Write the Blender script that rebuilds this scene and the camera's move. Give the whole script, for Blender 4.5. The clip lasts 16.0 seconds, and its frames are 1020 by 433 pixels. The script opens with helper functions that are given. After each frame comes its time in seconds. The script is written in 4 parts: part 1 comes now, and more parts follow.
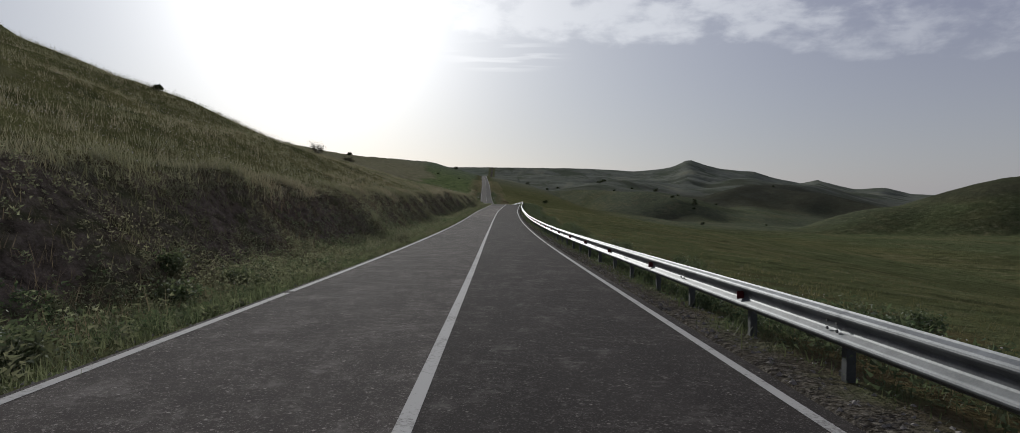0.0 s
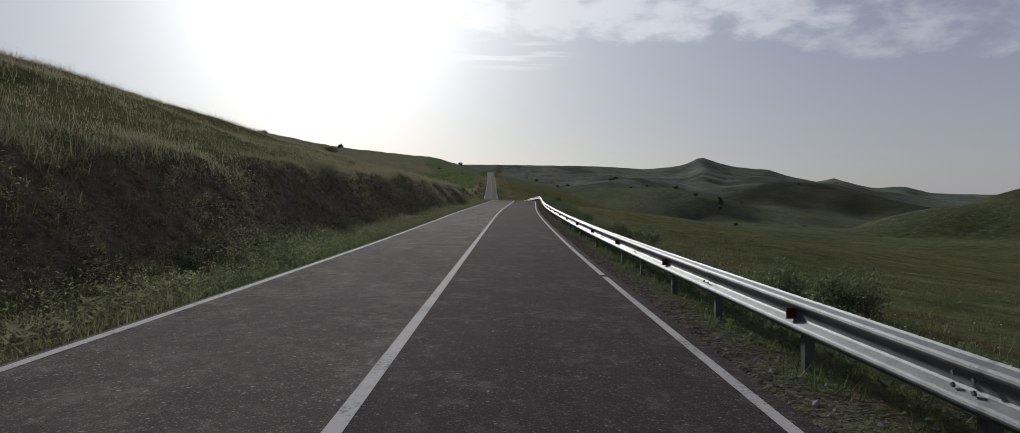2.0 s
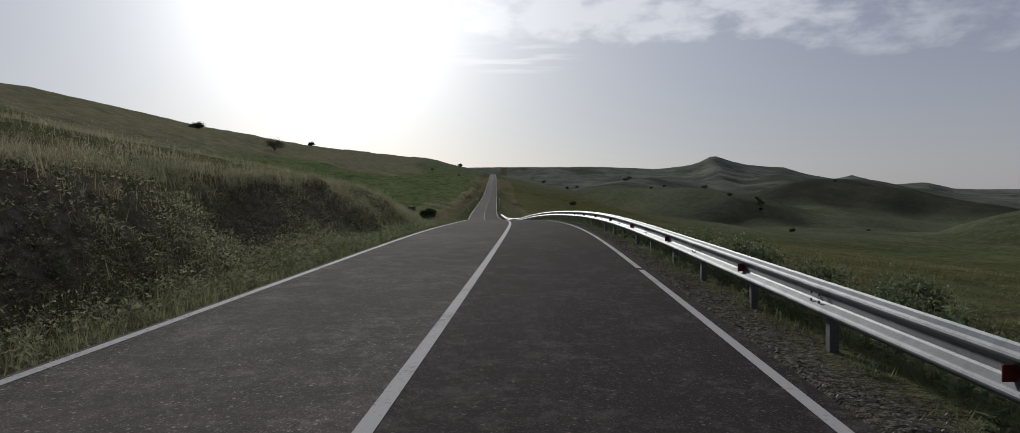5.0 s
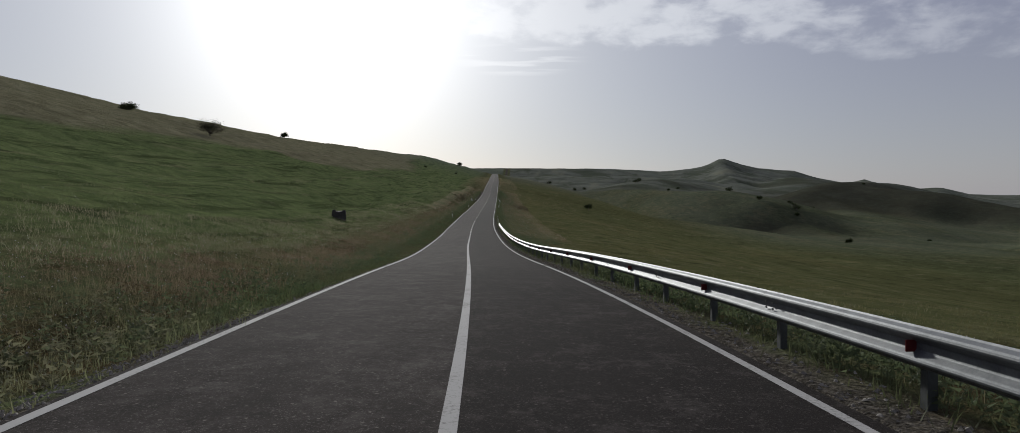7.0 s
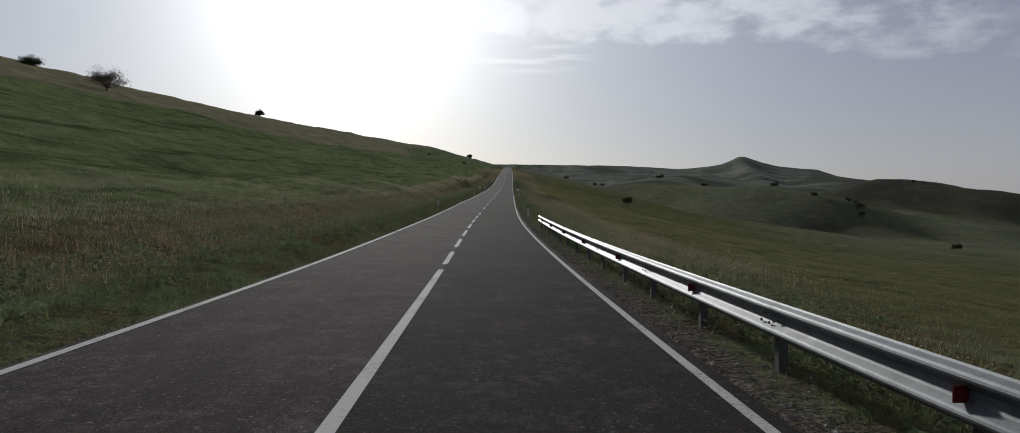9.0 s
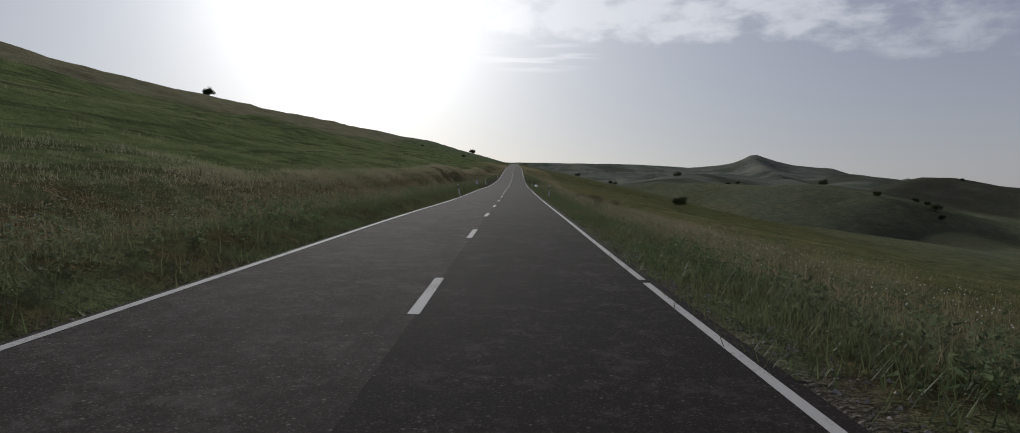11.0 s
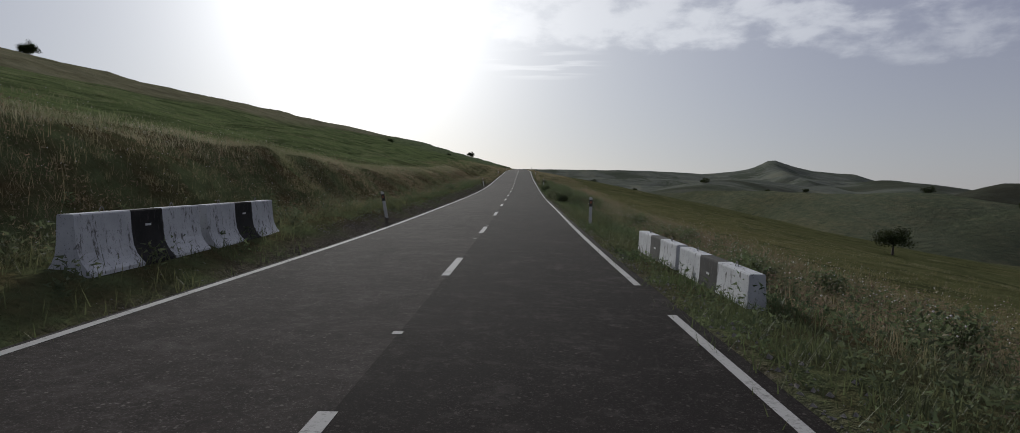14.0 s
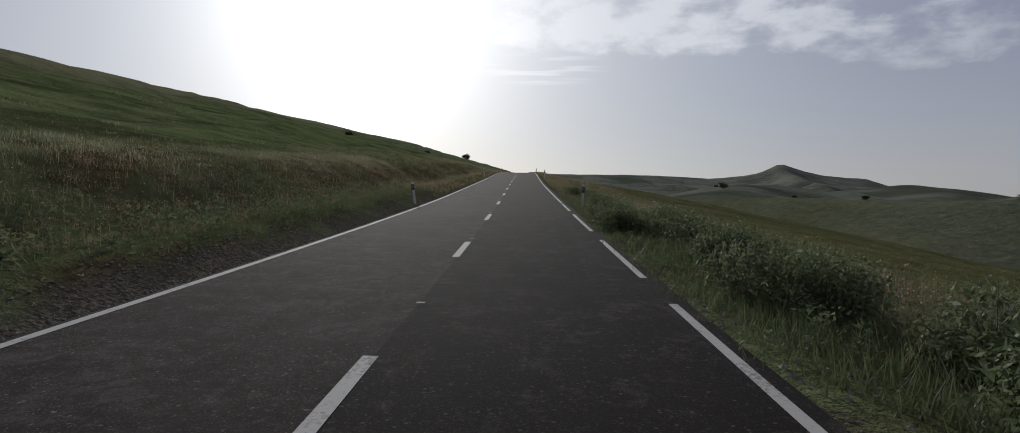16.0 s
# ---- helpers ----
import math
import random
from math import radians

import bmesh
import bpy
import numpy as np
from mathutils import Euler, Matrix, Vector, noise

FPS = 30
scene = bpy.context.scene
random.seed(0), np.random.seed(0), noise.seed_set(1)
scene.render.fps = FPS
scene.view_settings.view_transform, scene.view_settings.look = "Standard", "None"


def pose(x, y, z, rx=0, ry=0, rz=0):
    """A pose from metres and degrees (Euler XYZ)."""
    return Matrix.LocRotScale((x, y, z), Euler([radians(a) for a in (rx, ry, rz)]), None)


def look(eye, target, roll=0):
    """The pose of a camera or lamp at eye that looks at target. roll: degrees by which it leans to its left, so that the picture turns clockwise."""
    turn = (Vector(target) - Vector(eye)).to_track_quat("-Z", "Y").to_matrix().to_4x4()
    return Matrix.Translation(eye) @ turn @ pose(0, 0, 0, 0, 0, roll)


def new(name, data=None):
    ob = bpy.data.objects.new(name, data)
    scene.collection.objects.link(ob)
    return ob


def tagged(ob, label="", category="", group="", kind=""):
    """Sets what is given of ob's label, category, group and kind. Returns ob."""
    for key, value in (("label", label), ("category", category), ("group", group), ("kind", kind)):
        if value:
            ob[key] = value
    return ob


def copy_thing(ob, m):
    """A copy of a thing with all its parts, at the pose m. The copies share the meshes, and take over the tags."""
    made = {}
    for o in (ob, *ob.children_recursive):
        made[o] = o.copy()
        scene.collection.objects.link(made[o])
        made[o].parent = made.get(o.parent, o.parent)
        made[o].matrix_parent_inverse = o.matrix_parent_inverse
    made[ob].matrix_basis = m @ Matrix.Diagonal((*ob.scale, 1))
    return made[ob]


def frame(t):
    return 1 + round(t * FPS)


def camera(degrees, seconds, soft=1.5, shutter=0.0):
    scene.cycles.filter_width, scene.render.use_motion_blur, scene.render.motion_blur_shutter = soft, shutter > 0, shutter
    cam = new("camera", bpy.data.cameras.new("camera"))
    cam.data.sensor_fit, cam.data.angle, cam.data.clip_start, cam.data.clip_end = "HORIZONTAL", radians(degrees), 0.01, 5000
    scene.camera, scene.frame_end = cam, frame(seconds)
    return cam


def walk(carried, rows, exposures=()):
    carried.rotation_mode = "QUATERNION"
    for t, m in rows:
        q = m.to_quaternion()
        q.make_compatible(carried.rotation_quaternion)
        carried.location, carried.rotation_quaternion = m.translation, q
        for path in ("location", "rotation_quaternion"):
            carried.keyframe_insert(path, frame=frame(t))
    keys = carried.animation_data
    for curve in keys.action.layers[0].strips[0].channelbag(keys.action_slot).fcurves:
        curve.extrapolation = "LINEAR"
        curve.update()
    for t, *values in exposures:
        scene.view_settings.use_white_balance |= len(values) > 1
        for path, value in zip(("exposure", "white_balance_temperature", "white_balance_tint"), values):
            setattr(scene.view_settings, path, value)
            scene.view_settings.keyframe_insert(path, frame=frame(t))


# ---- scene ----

# ============ camera and its drive ============
cam = camera(78.7, 16.0, soft=0.8)
PATH = [
    (0.0, 0.693, 0.001, 1.450, 88.25, 0.08, -1.06),
    (0.5, 0.817, 11.733, 1.157, 88.35, 0.14, -0.76),
    (1.0, 0.924, 23.436, 0.892, 88.10, 0.16, -0.65),
    (1.5, 1.044, 35.064, 0.695, 88.22, 0.10, -0.63),
    (2.0, 1.129, 46.809, 0.569, 88.11, -0.05, -0.38),
    (2.5, 1.241, 58.852, 0.506, 88.13, 0.15, -0.31),
    (3.0, 1.402, 70.889, 0.536, 88.12, 0.45, -0.19),
    (4.2, 1.938, 98.060, 0.809, 88.30, 0.84, 0.03),
    (5.5, 2.909, 127.601, 1.226, 88.52, 0.98, 0.24),
    (6.0, 2.987, 139.829, 1.326, 88.65, 0.98, 0.31),
    (6.5, 2.795, 152.061, 1.176, 88.59, 0.85, 0.34),
    (7.0, 2.436, 163.931, 0.914, 88.58, 0.44, 0.42),
    (7.5, 1.873, 176.022, 0.490, 88.60, 0.09, 0.60),
    (8.0, 1.168, 188.442, -0.133, 88.50, -0.13, 0.92),
    (8.5, 0.405, 201.424, -0.764, 88.37, -0.14, 1.16),
    (9.0, -0.327, 214.562, -1.122, 88.38, -0.08, 1.45),
    (10.2, -2.057, 245.125, -1.159, 88.27, -0.16, 1.79),
    (11.5, -3.368, 278.541, -0.373, 88.34, -0.19, 2.00),
    (12.0, -3.684, 291.903, 0.042, 88.46, -0.06, 2.16),
    (12.5, -3.954, 305.382, 0.425, 88.65, -0.01, 2.18),
    (13.0, -4.238, 318.870, 0.873, 88.78, -0.16, 2.22),
    (13.5, -4.509, 332.502, 1.367, 88.88, -0.15, 2.32),
    (14.0, -4.754, 345.700, 1.827, 88.95, -0.10, 2.45),
    (14.5, -5.109, 359.100, 2.264, 89.03, -0.20, 2.40),
    (15.0, -5.357, 372.500, 2.831, 89.17, -0.05, 2.46),
    (15.5, -5.640, 385.600, 3.442, 89.30, 0.00, 2.55),
    (15.8, -5.805, 393.100, 3.812, 89.38, -0.03, 2.57),
    (16.0, -5.840, 394.800, 3.897, 89.41, -0.05, 2.57),
]
walk(cam, [(t, pose(x, y, z, a, b, c)) for t, x, y, z, a, b, c in PATH], [(0.0, 0.0, 6330, 8.5), (16.0, 0.0, 6330, 8.5)])

# ============ sky and sun ============
SUN_LEFT, SUN_UP = 16.0, 19.0          # degrees left of straight ahead, and above the horizon
sun_dir = Vector((-math.sin(radians(SUN_LEFT)) * math.cos(radians(SUN_UP)), math.cos(radians(SUN_LEFT)) * math.cos(radians(SUN_UP)), math.sin(radians(SUN_UP))))
sun_data = bpy.data.lights.new("sun", "SUN")
sun_data.energy, sun_data.angle, sun_data.color = 3.7, radians(4.0), (1.0, 0.97, 0.91)
sun = new("sun", sun_data)
sun.matrix_world = look(sun_dir * 50, (0, 0, 0))


class Nodes:
    """Short-hand for building a node tree."""

    def __init__(self, tree):
        self.tree = tree
        tree.nodes.clear()

    def add(self, kind, ins=None, **props):
        n = self.tree.nodes.new(kind)
        for k, v in props.items():
            setattr(n, k, v)
        for k, v in (ins or {}).items():
            self.put(n, k, v)
        return n

    def put(self, n, k, v):
        if isinstance(v, bpy.types.NodeSocket):
            self.tree.links.new(v, n.inputs[k])
        else:
            n.inputs[k].default_value = v

    def math(self, op, a, b=0.0, c=0.0, clamp=False):
        n = self.add("ShaderNodeMath", {0: a, 1: b, 2: c}, operation=op, use_clamp=clamp)
        return n.outputs[0]

    def mix(self, f, a, b, blend="MIX"):
        n = self.add("ShaderNodeMix", {0: f, 6: a, 7: b}, data_type="RGBA", blend_type=blend)
        return n.outputs[2]

    def ramp(self, f, stops, smooth=False):
        n = self.add("ShaderNodeValToRGB", {0: f})
        r = n.color_ramp
        r.interpolation = "EASE" if smooth else "LINEAR"
        while len(r.elements) < len(stops):
            r.elements.new(0.5)
        for e, (p, c) in zip(r.elements, stops):
            e.position, e.color = p, (c, c, c, 1) if isinstance(c, (int, float)) else (*c, 1)
        return n.outputs[0]

    def noise(self, vec, scale, detail=4.0, rough=0.55, distort=0.0):
        n = self.add("ShaderNodeTexNoise", {"Scale": scale, "Detail": detail, "Roughness": rough, "Distortion": distort})
        if vec is not None:
            self.put(n, "Vector", vec)
        return n.outputs[0]

    def mapped(self, vec, scale=(1, 1, 1), loc=(0, 0, 0), rot=(0, 0, 0)):
        return self.add("ShaderNodeMapping", {"Vector": vec, "Scale": scale, "Location": loc, "Rotation": rot}).outputs[0]


world = bpy.data.worlds.new("world")
scene.world = world
world.use_nodes = True
w = Nodes(world.node_tree)
toward = w.add("ShaderNodeTexCoord").outputs["Generated"]
sky = w.add("ShaderNodeTexSky", sky_type="NISHITA", sun_disc=False, sun_elevation=radians(SUN_UP), sun_rotation=radians(-SUN_LEFT), dust_density=0.8, air_density=1.0, ozone_density=2.0).outputs[0]
near_sun = w.add("ShaderNodeVectorMath", {0: toward, 1: sun_dir}, operation="DOT_PRODUCT").outputs["Value"]
near_sun = w.math("MAXIMUM", near_sun, 0.0)
axes = w.add("ShaderNodeSeparateXYZ", {0: toward})
up = w.math("MAXIMUM", axes.outputs[2], 0.03)
# thin high cloud seen on a flat layer
flat = w.add("ShaderNodeCombineXYZ", {0: w.math("DIVIDE", axes.outputs[0], up), 1: w.math("DIVIDE", axes.outputs[1], up), 2: 0.0}).outputs[0]
puffs = w.noise(w.mapped(toward, (1.0, 1.0, 2.1), (0.31, 0.2, 0.1)), 15.0, 7.0, 0.58, 0.2)
bands = w.noise(w.mapped(flat, (0.55, 0.8, 1), (1.3, 5.2, 0), (0, 0, radians(-24))), 1.0, 5.0, 0.6)
over = w.add("ShaderNodeSeparateXYZ", {0: flat})
edge = w.math("SUBTRACT", over.outputs[1], w.math("MULTIPLY", w.math("MAXIMUM", over.outputs[0], 0.0), 0.2))
reach = w.math("MULTIPLY", w.ramp(w.math("DIVIDE", edge, 10.0), [(0.34, 1.0), (0.46, 0.0)], True), w.ramp(w.math("DIVIDE", w.math("ADD", over.outputs[0], 2.0), 10.0), [(0.10, 0.0), (0.2, 1.0)], True))
cloud = w.math("ADD", w.math("MULTIPLY", puffs, 0.65), w.math("MULTIPLY", bands, 0.35))
cloud = w.math("ADD", cloud, w.math("MULTIPLY", w.math("SUBTRACT", reach, 1.0), 0.3))
heap = w.add("ShaderNodeVectorMath", {0: w.mapped(flat, (0.75, 1.3, 0), (-0.3, -4.75, 0))}, operation="LENGTH").outputs["Value"]
cloud = w.math("ADD", cloud, w.ramp(heap, [(0.2, 0.13), (0.9, 0.0)], True))
cloud = w.ramp(cloud, [(0.42, 0.0), (0.64, 1.0)], True)
# a few thin wisps below the cloud's edge, and faint bars low down
wisps = w.noise(w.mapped(flat, (0.9, 3.2, 1), (0.4, 0.9, 0), (0, 0, radians(6))), 1.6, 5.0, 0.5, 0.2)
round_ = w.add("ShaderNodeVectorMath", {0: w.mapped(flat, (1.9, 1.5, 0), (-0.1, -6.7, 0))}, operation="LENGTH").outputs["Value"]
wisps = w.math("MULTIPLY", w.ramp(wisps, [(0.47, 0.0), (0.62, 1.0)], True), w.ramp(round_, [(0.35, 1.0), (1.0, 0.0)], True))
cloud = w.math("MAXIMUM", cloud, w.math("MULTIPLY", wisps, 0.75))
thin = w.ramp(w.math("DIVIDE", over.outputs[0], 8.0), [(0.06, 1.0), (0.36, 0.42)], True)
cloud = w.math("MULTIPLY", cloud, thin)
veil = w.mix(w.ramp(axes.outputs[2], [(0.0, 0.0), (0.32, 1.0)], True), (0.292, 0.288, 0.32, 1), (0.2, 0.198, 0.272, 1))
veil = w.mix(w.math("POWER", near_sun, 6.0), veil, (0.60, 0.605, 0.63, 1))
glow = w.math("ADD", w.math("MULTIPLY", w.math("POWER", near_sun, 45.0), 0.75), w.math("MULTIPLY", w.math("POWER", near_sun, 260.0), 2.5))
colour = w.mix(w.math("MULTIPLY", cloud, 0.66), veil, (0.78, 0.77, 0.785, 1))
colour = w.mix(1.0, colour, w.mix(1.0, (1.0, 1.0, 1.0, 1), glow, "MULTIPLY"), "ADD")
back_a = w.add("ShaderNodeBackground", {0: sky, 1: 0.014})
back_b = w.add("ShaderNodeBackground", {0: colour, 1: 0.92})
both = w.add("ShaderNodeAddShader", {0: back_a.outputs[0], 1: back_b.outputs[0]})
w.add("ShaderNodeOutputWorld", {0: both.outputs[0]})

# ============ the road's line and the lie of the land ============
HALF = 3.0                             # from the road's middle to an edge line
HEAD = [-0.09, 0.0, 0.09, 0.21, -0.23, -0.2, -0.74, -0.92, -2.07, -2.86, -2.33, -0.56, 1.88, 3.83, 4.43, 4.48, 3.42, 3.49, 2.6, 1.73, 1.59,
        1.2, 1.45, 1.49, 1.24, 1.29, 1.13, 1.51, 1.0, 1.17, 1.47, 1.39, 1.13, 0.97, 1.14, 1.46, 1.41, 1.31, 1.6, 1.6, 1.6, 1.6] + [1.6] * 20
SLOPE = [-1.12, -1.31, -1.49, -1.09, -0.63, -0.26, 0.37, 0.65, 0.65, 0.82, 1.01, -0.86, -1.27, -2.36, -3.42, -1.69, -0.71, 0.38, 0.82, 1.52, 1.98,
         1.48, 1.88, 2.13, 2.01, 1.71, 2.76, 2.59, 3.22, 3.72, 4.22, 4.38, 4.43, 4.9, 4.5, 3.7] + [3.4] * 22 + [1.0, -1.0, -2.0, -3.0]
KNOT = -20.0 + 15.0 * np.arange(62)
ALONG = np.arange(-20.0, 895.5, 1.0)


def eased(values):
    a = np.radians(np.interp(ALONG, KNOT, values))
    k = np.hanning(21)
    return np.convolve(np.pad(a, 10, "edge"), k / k.sum(), "valid")


def summed(a):
    c = np.concatenate([[0], np.cumsum((a[1:] + a[:-1]) / 2)])
    return c - c[20]


R_HEAD = eased(HEAD)
R_X, R_Y, R_Z = summed(-np.sin(R_HEAD)), summed(np.cos(R_HEAD)), summed(np.tan(eased(SLOPE)))
FALL = 0.017


def road_at(s, side, lift=0.0):
    """Points s metres along the road, side metres to the right of its middle."""
    h = np.interp(s, ALONG, R_HEAD)
    return np.stack([np.interp(s, ALONG, R_X) + side * np.cos(h), np.interp(s, ALONG, R_Y) + side * np.sin(h),
                     np.interp(s, ALONG, R_Z) - FALL * np.clip(side, -4, 4) + lift], -1)


def road_x(y):
    return np.interp(y, R_Y, R_X)


def road_z(y):
    return np.interp(y, R_Y, R_Z)


def ease(a, b, v):
    t = np.clip((v - a) / (b - a), 0, 1)
    return t * t * (3 - 2 * t)


def hashed(i, j, seed):
    v = np.sin(i * 127.1 + j * 311.7 + seed * 74.7) * 43758.5453
    return v - np.floor(v)


def bumps(x, y, size, seed=0):
    """Smooth value noise, -1 to 1."""
    px, py = x / size, y / size
    i, j = np.floor(px), np.floor(py)
    a, b = px - i, py - j
    a, b = a * a * (3 - 2 * a), b * b * (3 - 2 * b)
    n = (hashed(i, j, seed) * (1 - a) + hashed(i + 1, j, seed) * a) * (1 - b) + (hashed(i, j + 1, seed) * (1 - a) + hashed(i + 1, j + 1, seed) * a) * b
    return 2 * n - 1


def rough(x, y, size, octaves, seed=0):
    return sum(bumps(x, y, size / 2 ** k, seed + k) / 2 ** k for k in range(octaves))


BANK_Y = [-40, 60, 100, 130, 150, 172, 240, 290, 335, 358, 400, 480, 580, 700]
BANK_H = [2.2, 2.46, 2.68, 1.91, 2.0, 0.5, 0.6, 0.7, 0.9, 1.5, 1.4, 1.2, 0.0, 1.1]
RISE_Y = [-40, 30, 60, 90, 150, 230, 330, 420, 500, 600, 820, 1200]
RISE = [0.406, 0.407, 0.41, 0.292, 0.259, 0.257, 0.274, 0.259, 0.235, 0.26, 0.279, 0.155]
BROW_Y = [150, 236, 256, 300, 322, 350, 400, 430, 455, 640]     # where the pale dry grass of the hilltop begins
BROW = [45, 73, 62, 66, 58, 33, 40, 40, 36, 60]
TOP_Y = [-40, 60, 150, 250, 400, 600, 820]
TOP = [55.0, 70.0, 110.0, 167.9, 136.1, 79.7, 60.4]
DROP_U = [0, 3.4, 4.5, 7.5, 12, 25, 45, 80, 140, 260, 600]
DROP = [-0.06, -0.06, -0.14, -0.95, -1.6, -3.8, -8.0, -14.5, -19.0, -20.5, -22.0]
# the far skyline: x and height of its crest, 2100 m up the valley
RIDGE_X = [-900, -81, 88, 256, 369, 459, 549, 595, 628, 645, 664, 707, 753, 820, 866, 934, 1030, 1070, 1086, 1105, 1160, 1217, 1319, 1410, 1501, 1700, 2400]
RIDGE_Z = [110, 104, 102, 100, 96, 89, 97, 106, 121, 130, 124, 110, 99, 91, 89, 68, 48, 56, 61, 55, 40, 28, 34, 12, 8, 6, 10]
LIFT_Y = [300, 450, 600, 750, 930, 1070, 1300, 1600, 1900, 2100]
LIFT = [0.0, 0.0, 0.07, 0.15, 0.27, 0.35, 0.44, 0.58, 0.78, 1.0]
# crests of the hills across the valley: points, slope of the flanks, roundness of the crest
SPUR = [(60, 760, 14), (100, 690, 10), (154, 605, 5.5), (158, 562, 0), (176, 555, -8), (172, 538, -11.5), (160, 470, -17), (140, 418, -22)]
SPUR_ARM = [(154, 605, 5.5), (178, 600, 0), (215, 590, -12)]
LOW_CREST = [(300, 800, -4), (272, 680, -8), (238, 560, -13), (196, 441, -22)]
SCRUB_HILL = [(520, 1050, 22), (400, 880, 19), (333, 794, 17.5), (366, 735, 7), (392, 650, -9), (385, 570, -24)]
EAST_HILL = [(201, 365, -18), (251, 380, -4), (305, 364, 14), (381, 347, 31), (520, 330, 44)]
BACK_HILL = [(240, 1120, 34), (180, 1000, 27), (140, 900, 20), (110, 800, 8)]
MID_HILL = [(520, 1300, 40), (430, 1080, 24), (330, 960, 12), (290, 880, 0)]
FAR_HILL = [(760, 1500, 20), (700, 1250, 12), (620, 1050, 0)]
CRESTS = [(SPUR, 0.38, 14), (SPUR_ARM, 0.3, 16), (LOW_CREST, 0.26, 9), (SCRUB_HILL, 0.34, 24), (EAST_HILL, 0.52, 25), (BACK_HILL, 0.20, 22), (MID_HILL, 0.22, 25), (FAR_HILL, 0.2, 30)]


def tent(x, y, points, slope, soft):
    """A hill's height: highest along its crest, falling away on both sides."""
    best = np.full(np.shape(x), -400.0)
    for (ax, ay, az), (bx, by, bz) in zip(points, points[1:]):
        dx, dy = bx - ax, by - ay
        f = np.clip(((x - ax) * dx + (y - ay) * dy) / (dx * dx + dy * dy), 0, 1)
        d = np.hypot(x - ax - f * dx, y - ay - f * dy)
        best = np.maximum(best, az + f * (bz - az) - slope * (np.sqrt(d * d + soft * soft) - soft))
    return best


def far_land(x, y):
    """The hills across the valley and the skyline behind them."""
    line = np.interp(x * 2100 / np.clip(y, 700, 2100), RIDGE_X, RIDGE_Z)
    base = -31 + (line + 31) * np.interp(y, LIFT_Y, LIFT)
    base = np.where(y > 2100, line - (y - 2100) * 0.12, base)
    fold = ease(520, 760, y) * (1 - ease(1650, 2050, y))
    base = base - fold * 11 * (1 - np.minimum(np.abs(rough(x + y * 0.3, y * 0.55, 190, 3, 47)), 1)) ** 3 + fold * rough(x, y, 130, 4, 31) * 4.5
    wx, wy = x + bumps(x, y, 70, 91) * 9, y + bumps(x, y, 70, 93) * 9
    total = np.exp(base / 3.0)
    for points, slope, soft in CRESTS:
        total = total + np.exp(np.maximum(tent(wx, wy, points, slope, soft), -60) / 3.0)
    return 3.0 * np.log(total) + ease(430, 560, y) * rough(x, y, 38, 3, 71) * 0.7


def land(x, y):
    """The height of the ground."""
    u = x - road_x(y)
    base = road_z(y)
    a = -u
    # left: verge, cut bank, hillside up to its brow
    bank = np.interp(y, BANK_Y, BANK_H)
    more = np.interp(y, [290, 318, 335, 350, 362, 388], [0, 0.35, 0.6, 0.9, 0.7, 0])
    bank = bank + more
    wob = bumps(x * 0.3, y, 9, 3) * 0.5
    top = np.interp(y, TOP_Y, TOP)
    rise = np.interp(y, RISE_Y, RISE)
    up_hill = np.maximum(a - 8.0, 0)
    climb = rise * (np.minimum(up_hill, top) + np.clip(up_hill - top, 0, 60) * 0.25) - 0.05 * np.maximum(up_hill - top - 60, 0)
    dip = np.interp(y, [180, 240], [-0.25, 0.45])
    left = base - 0.05 + dip * ease(3.2, 4.6, a) + np.maximum(-dip, 0) * ease(5.4, 6.4, a) + bank * ease(5.8, 8.6, a + wob) + climb - more * ease(2, 40, up_hill)
    left = left + np.minimum(up_hill, 40) / 40 * rough(x, y, 45, 3, 5) * 0.9 + ease(8, 14, a) * rough(x, y, 7, 2, 9) * 0.22
    left = left + ease(11, 18, a) * (bumps(a + 2.5 * bumps(x, y, 40, 15), y * 0.09, 4.6, 17) * 0.45 + bumps(a - y * 0.12 + 2 * bumps(x, y, 30, 19), y * 0.14, 3.1, 13) * 0.24)
    cut = ease(5.6, 6.8, a) * (1 - ease(8.4, 9.8, a)) * ease(0.8, 2.0, bank)
    left = left + cut * (rough(x * 1.4, y, 2.6, 3, 27) * 0.26 + np.abs(bumps(x * 0.3, y, 3.1, 29)) * 0.35 - 0.15)
    # right: shoulder, embankment, field down to the valley
    field = np.interp(u, DROP_U, DROP)
    field = field * (0.75 + 0.25 * ease(200, 350, y)) + ease(8, 20, u) * rough(x, y, 6, 2, 21) * 0.12 + ease(20, 90, u) * rough(x, y, 60, 3, 23) * 1.0 + ease(60, 130, u) * ease(380, 520, y) * rough(x, y, 55, 3, 71) * 2.2
    right = base * (1 - ease(45, 190, u)) + field - ease(455, 560, y) * ease(60, 130, u) * 13
    ground = np.where(u < 0, left, right)
    # hills beyond the valley
    far = far_land(x, y)
    rightness = ease(45, 110, u)
    lift = np.maximum(far - right, 0) * rightness
    ground = np.where(u < 0, ground, right + lift)
    # far beyond the road's crest all joins the hills
    blend = ease(900, 1250, y)
    side = np.where(u < 0, left, right + lift)
    return side * (1 - blend) + np.maximum(far, np.where(u < 60, 34 + 0.02 * (y - 880), far)) * blend


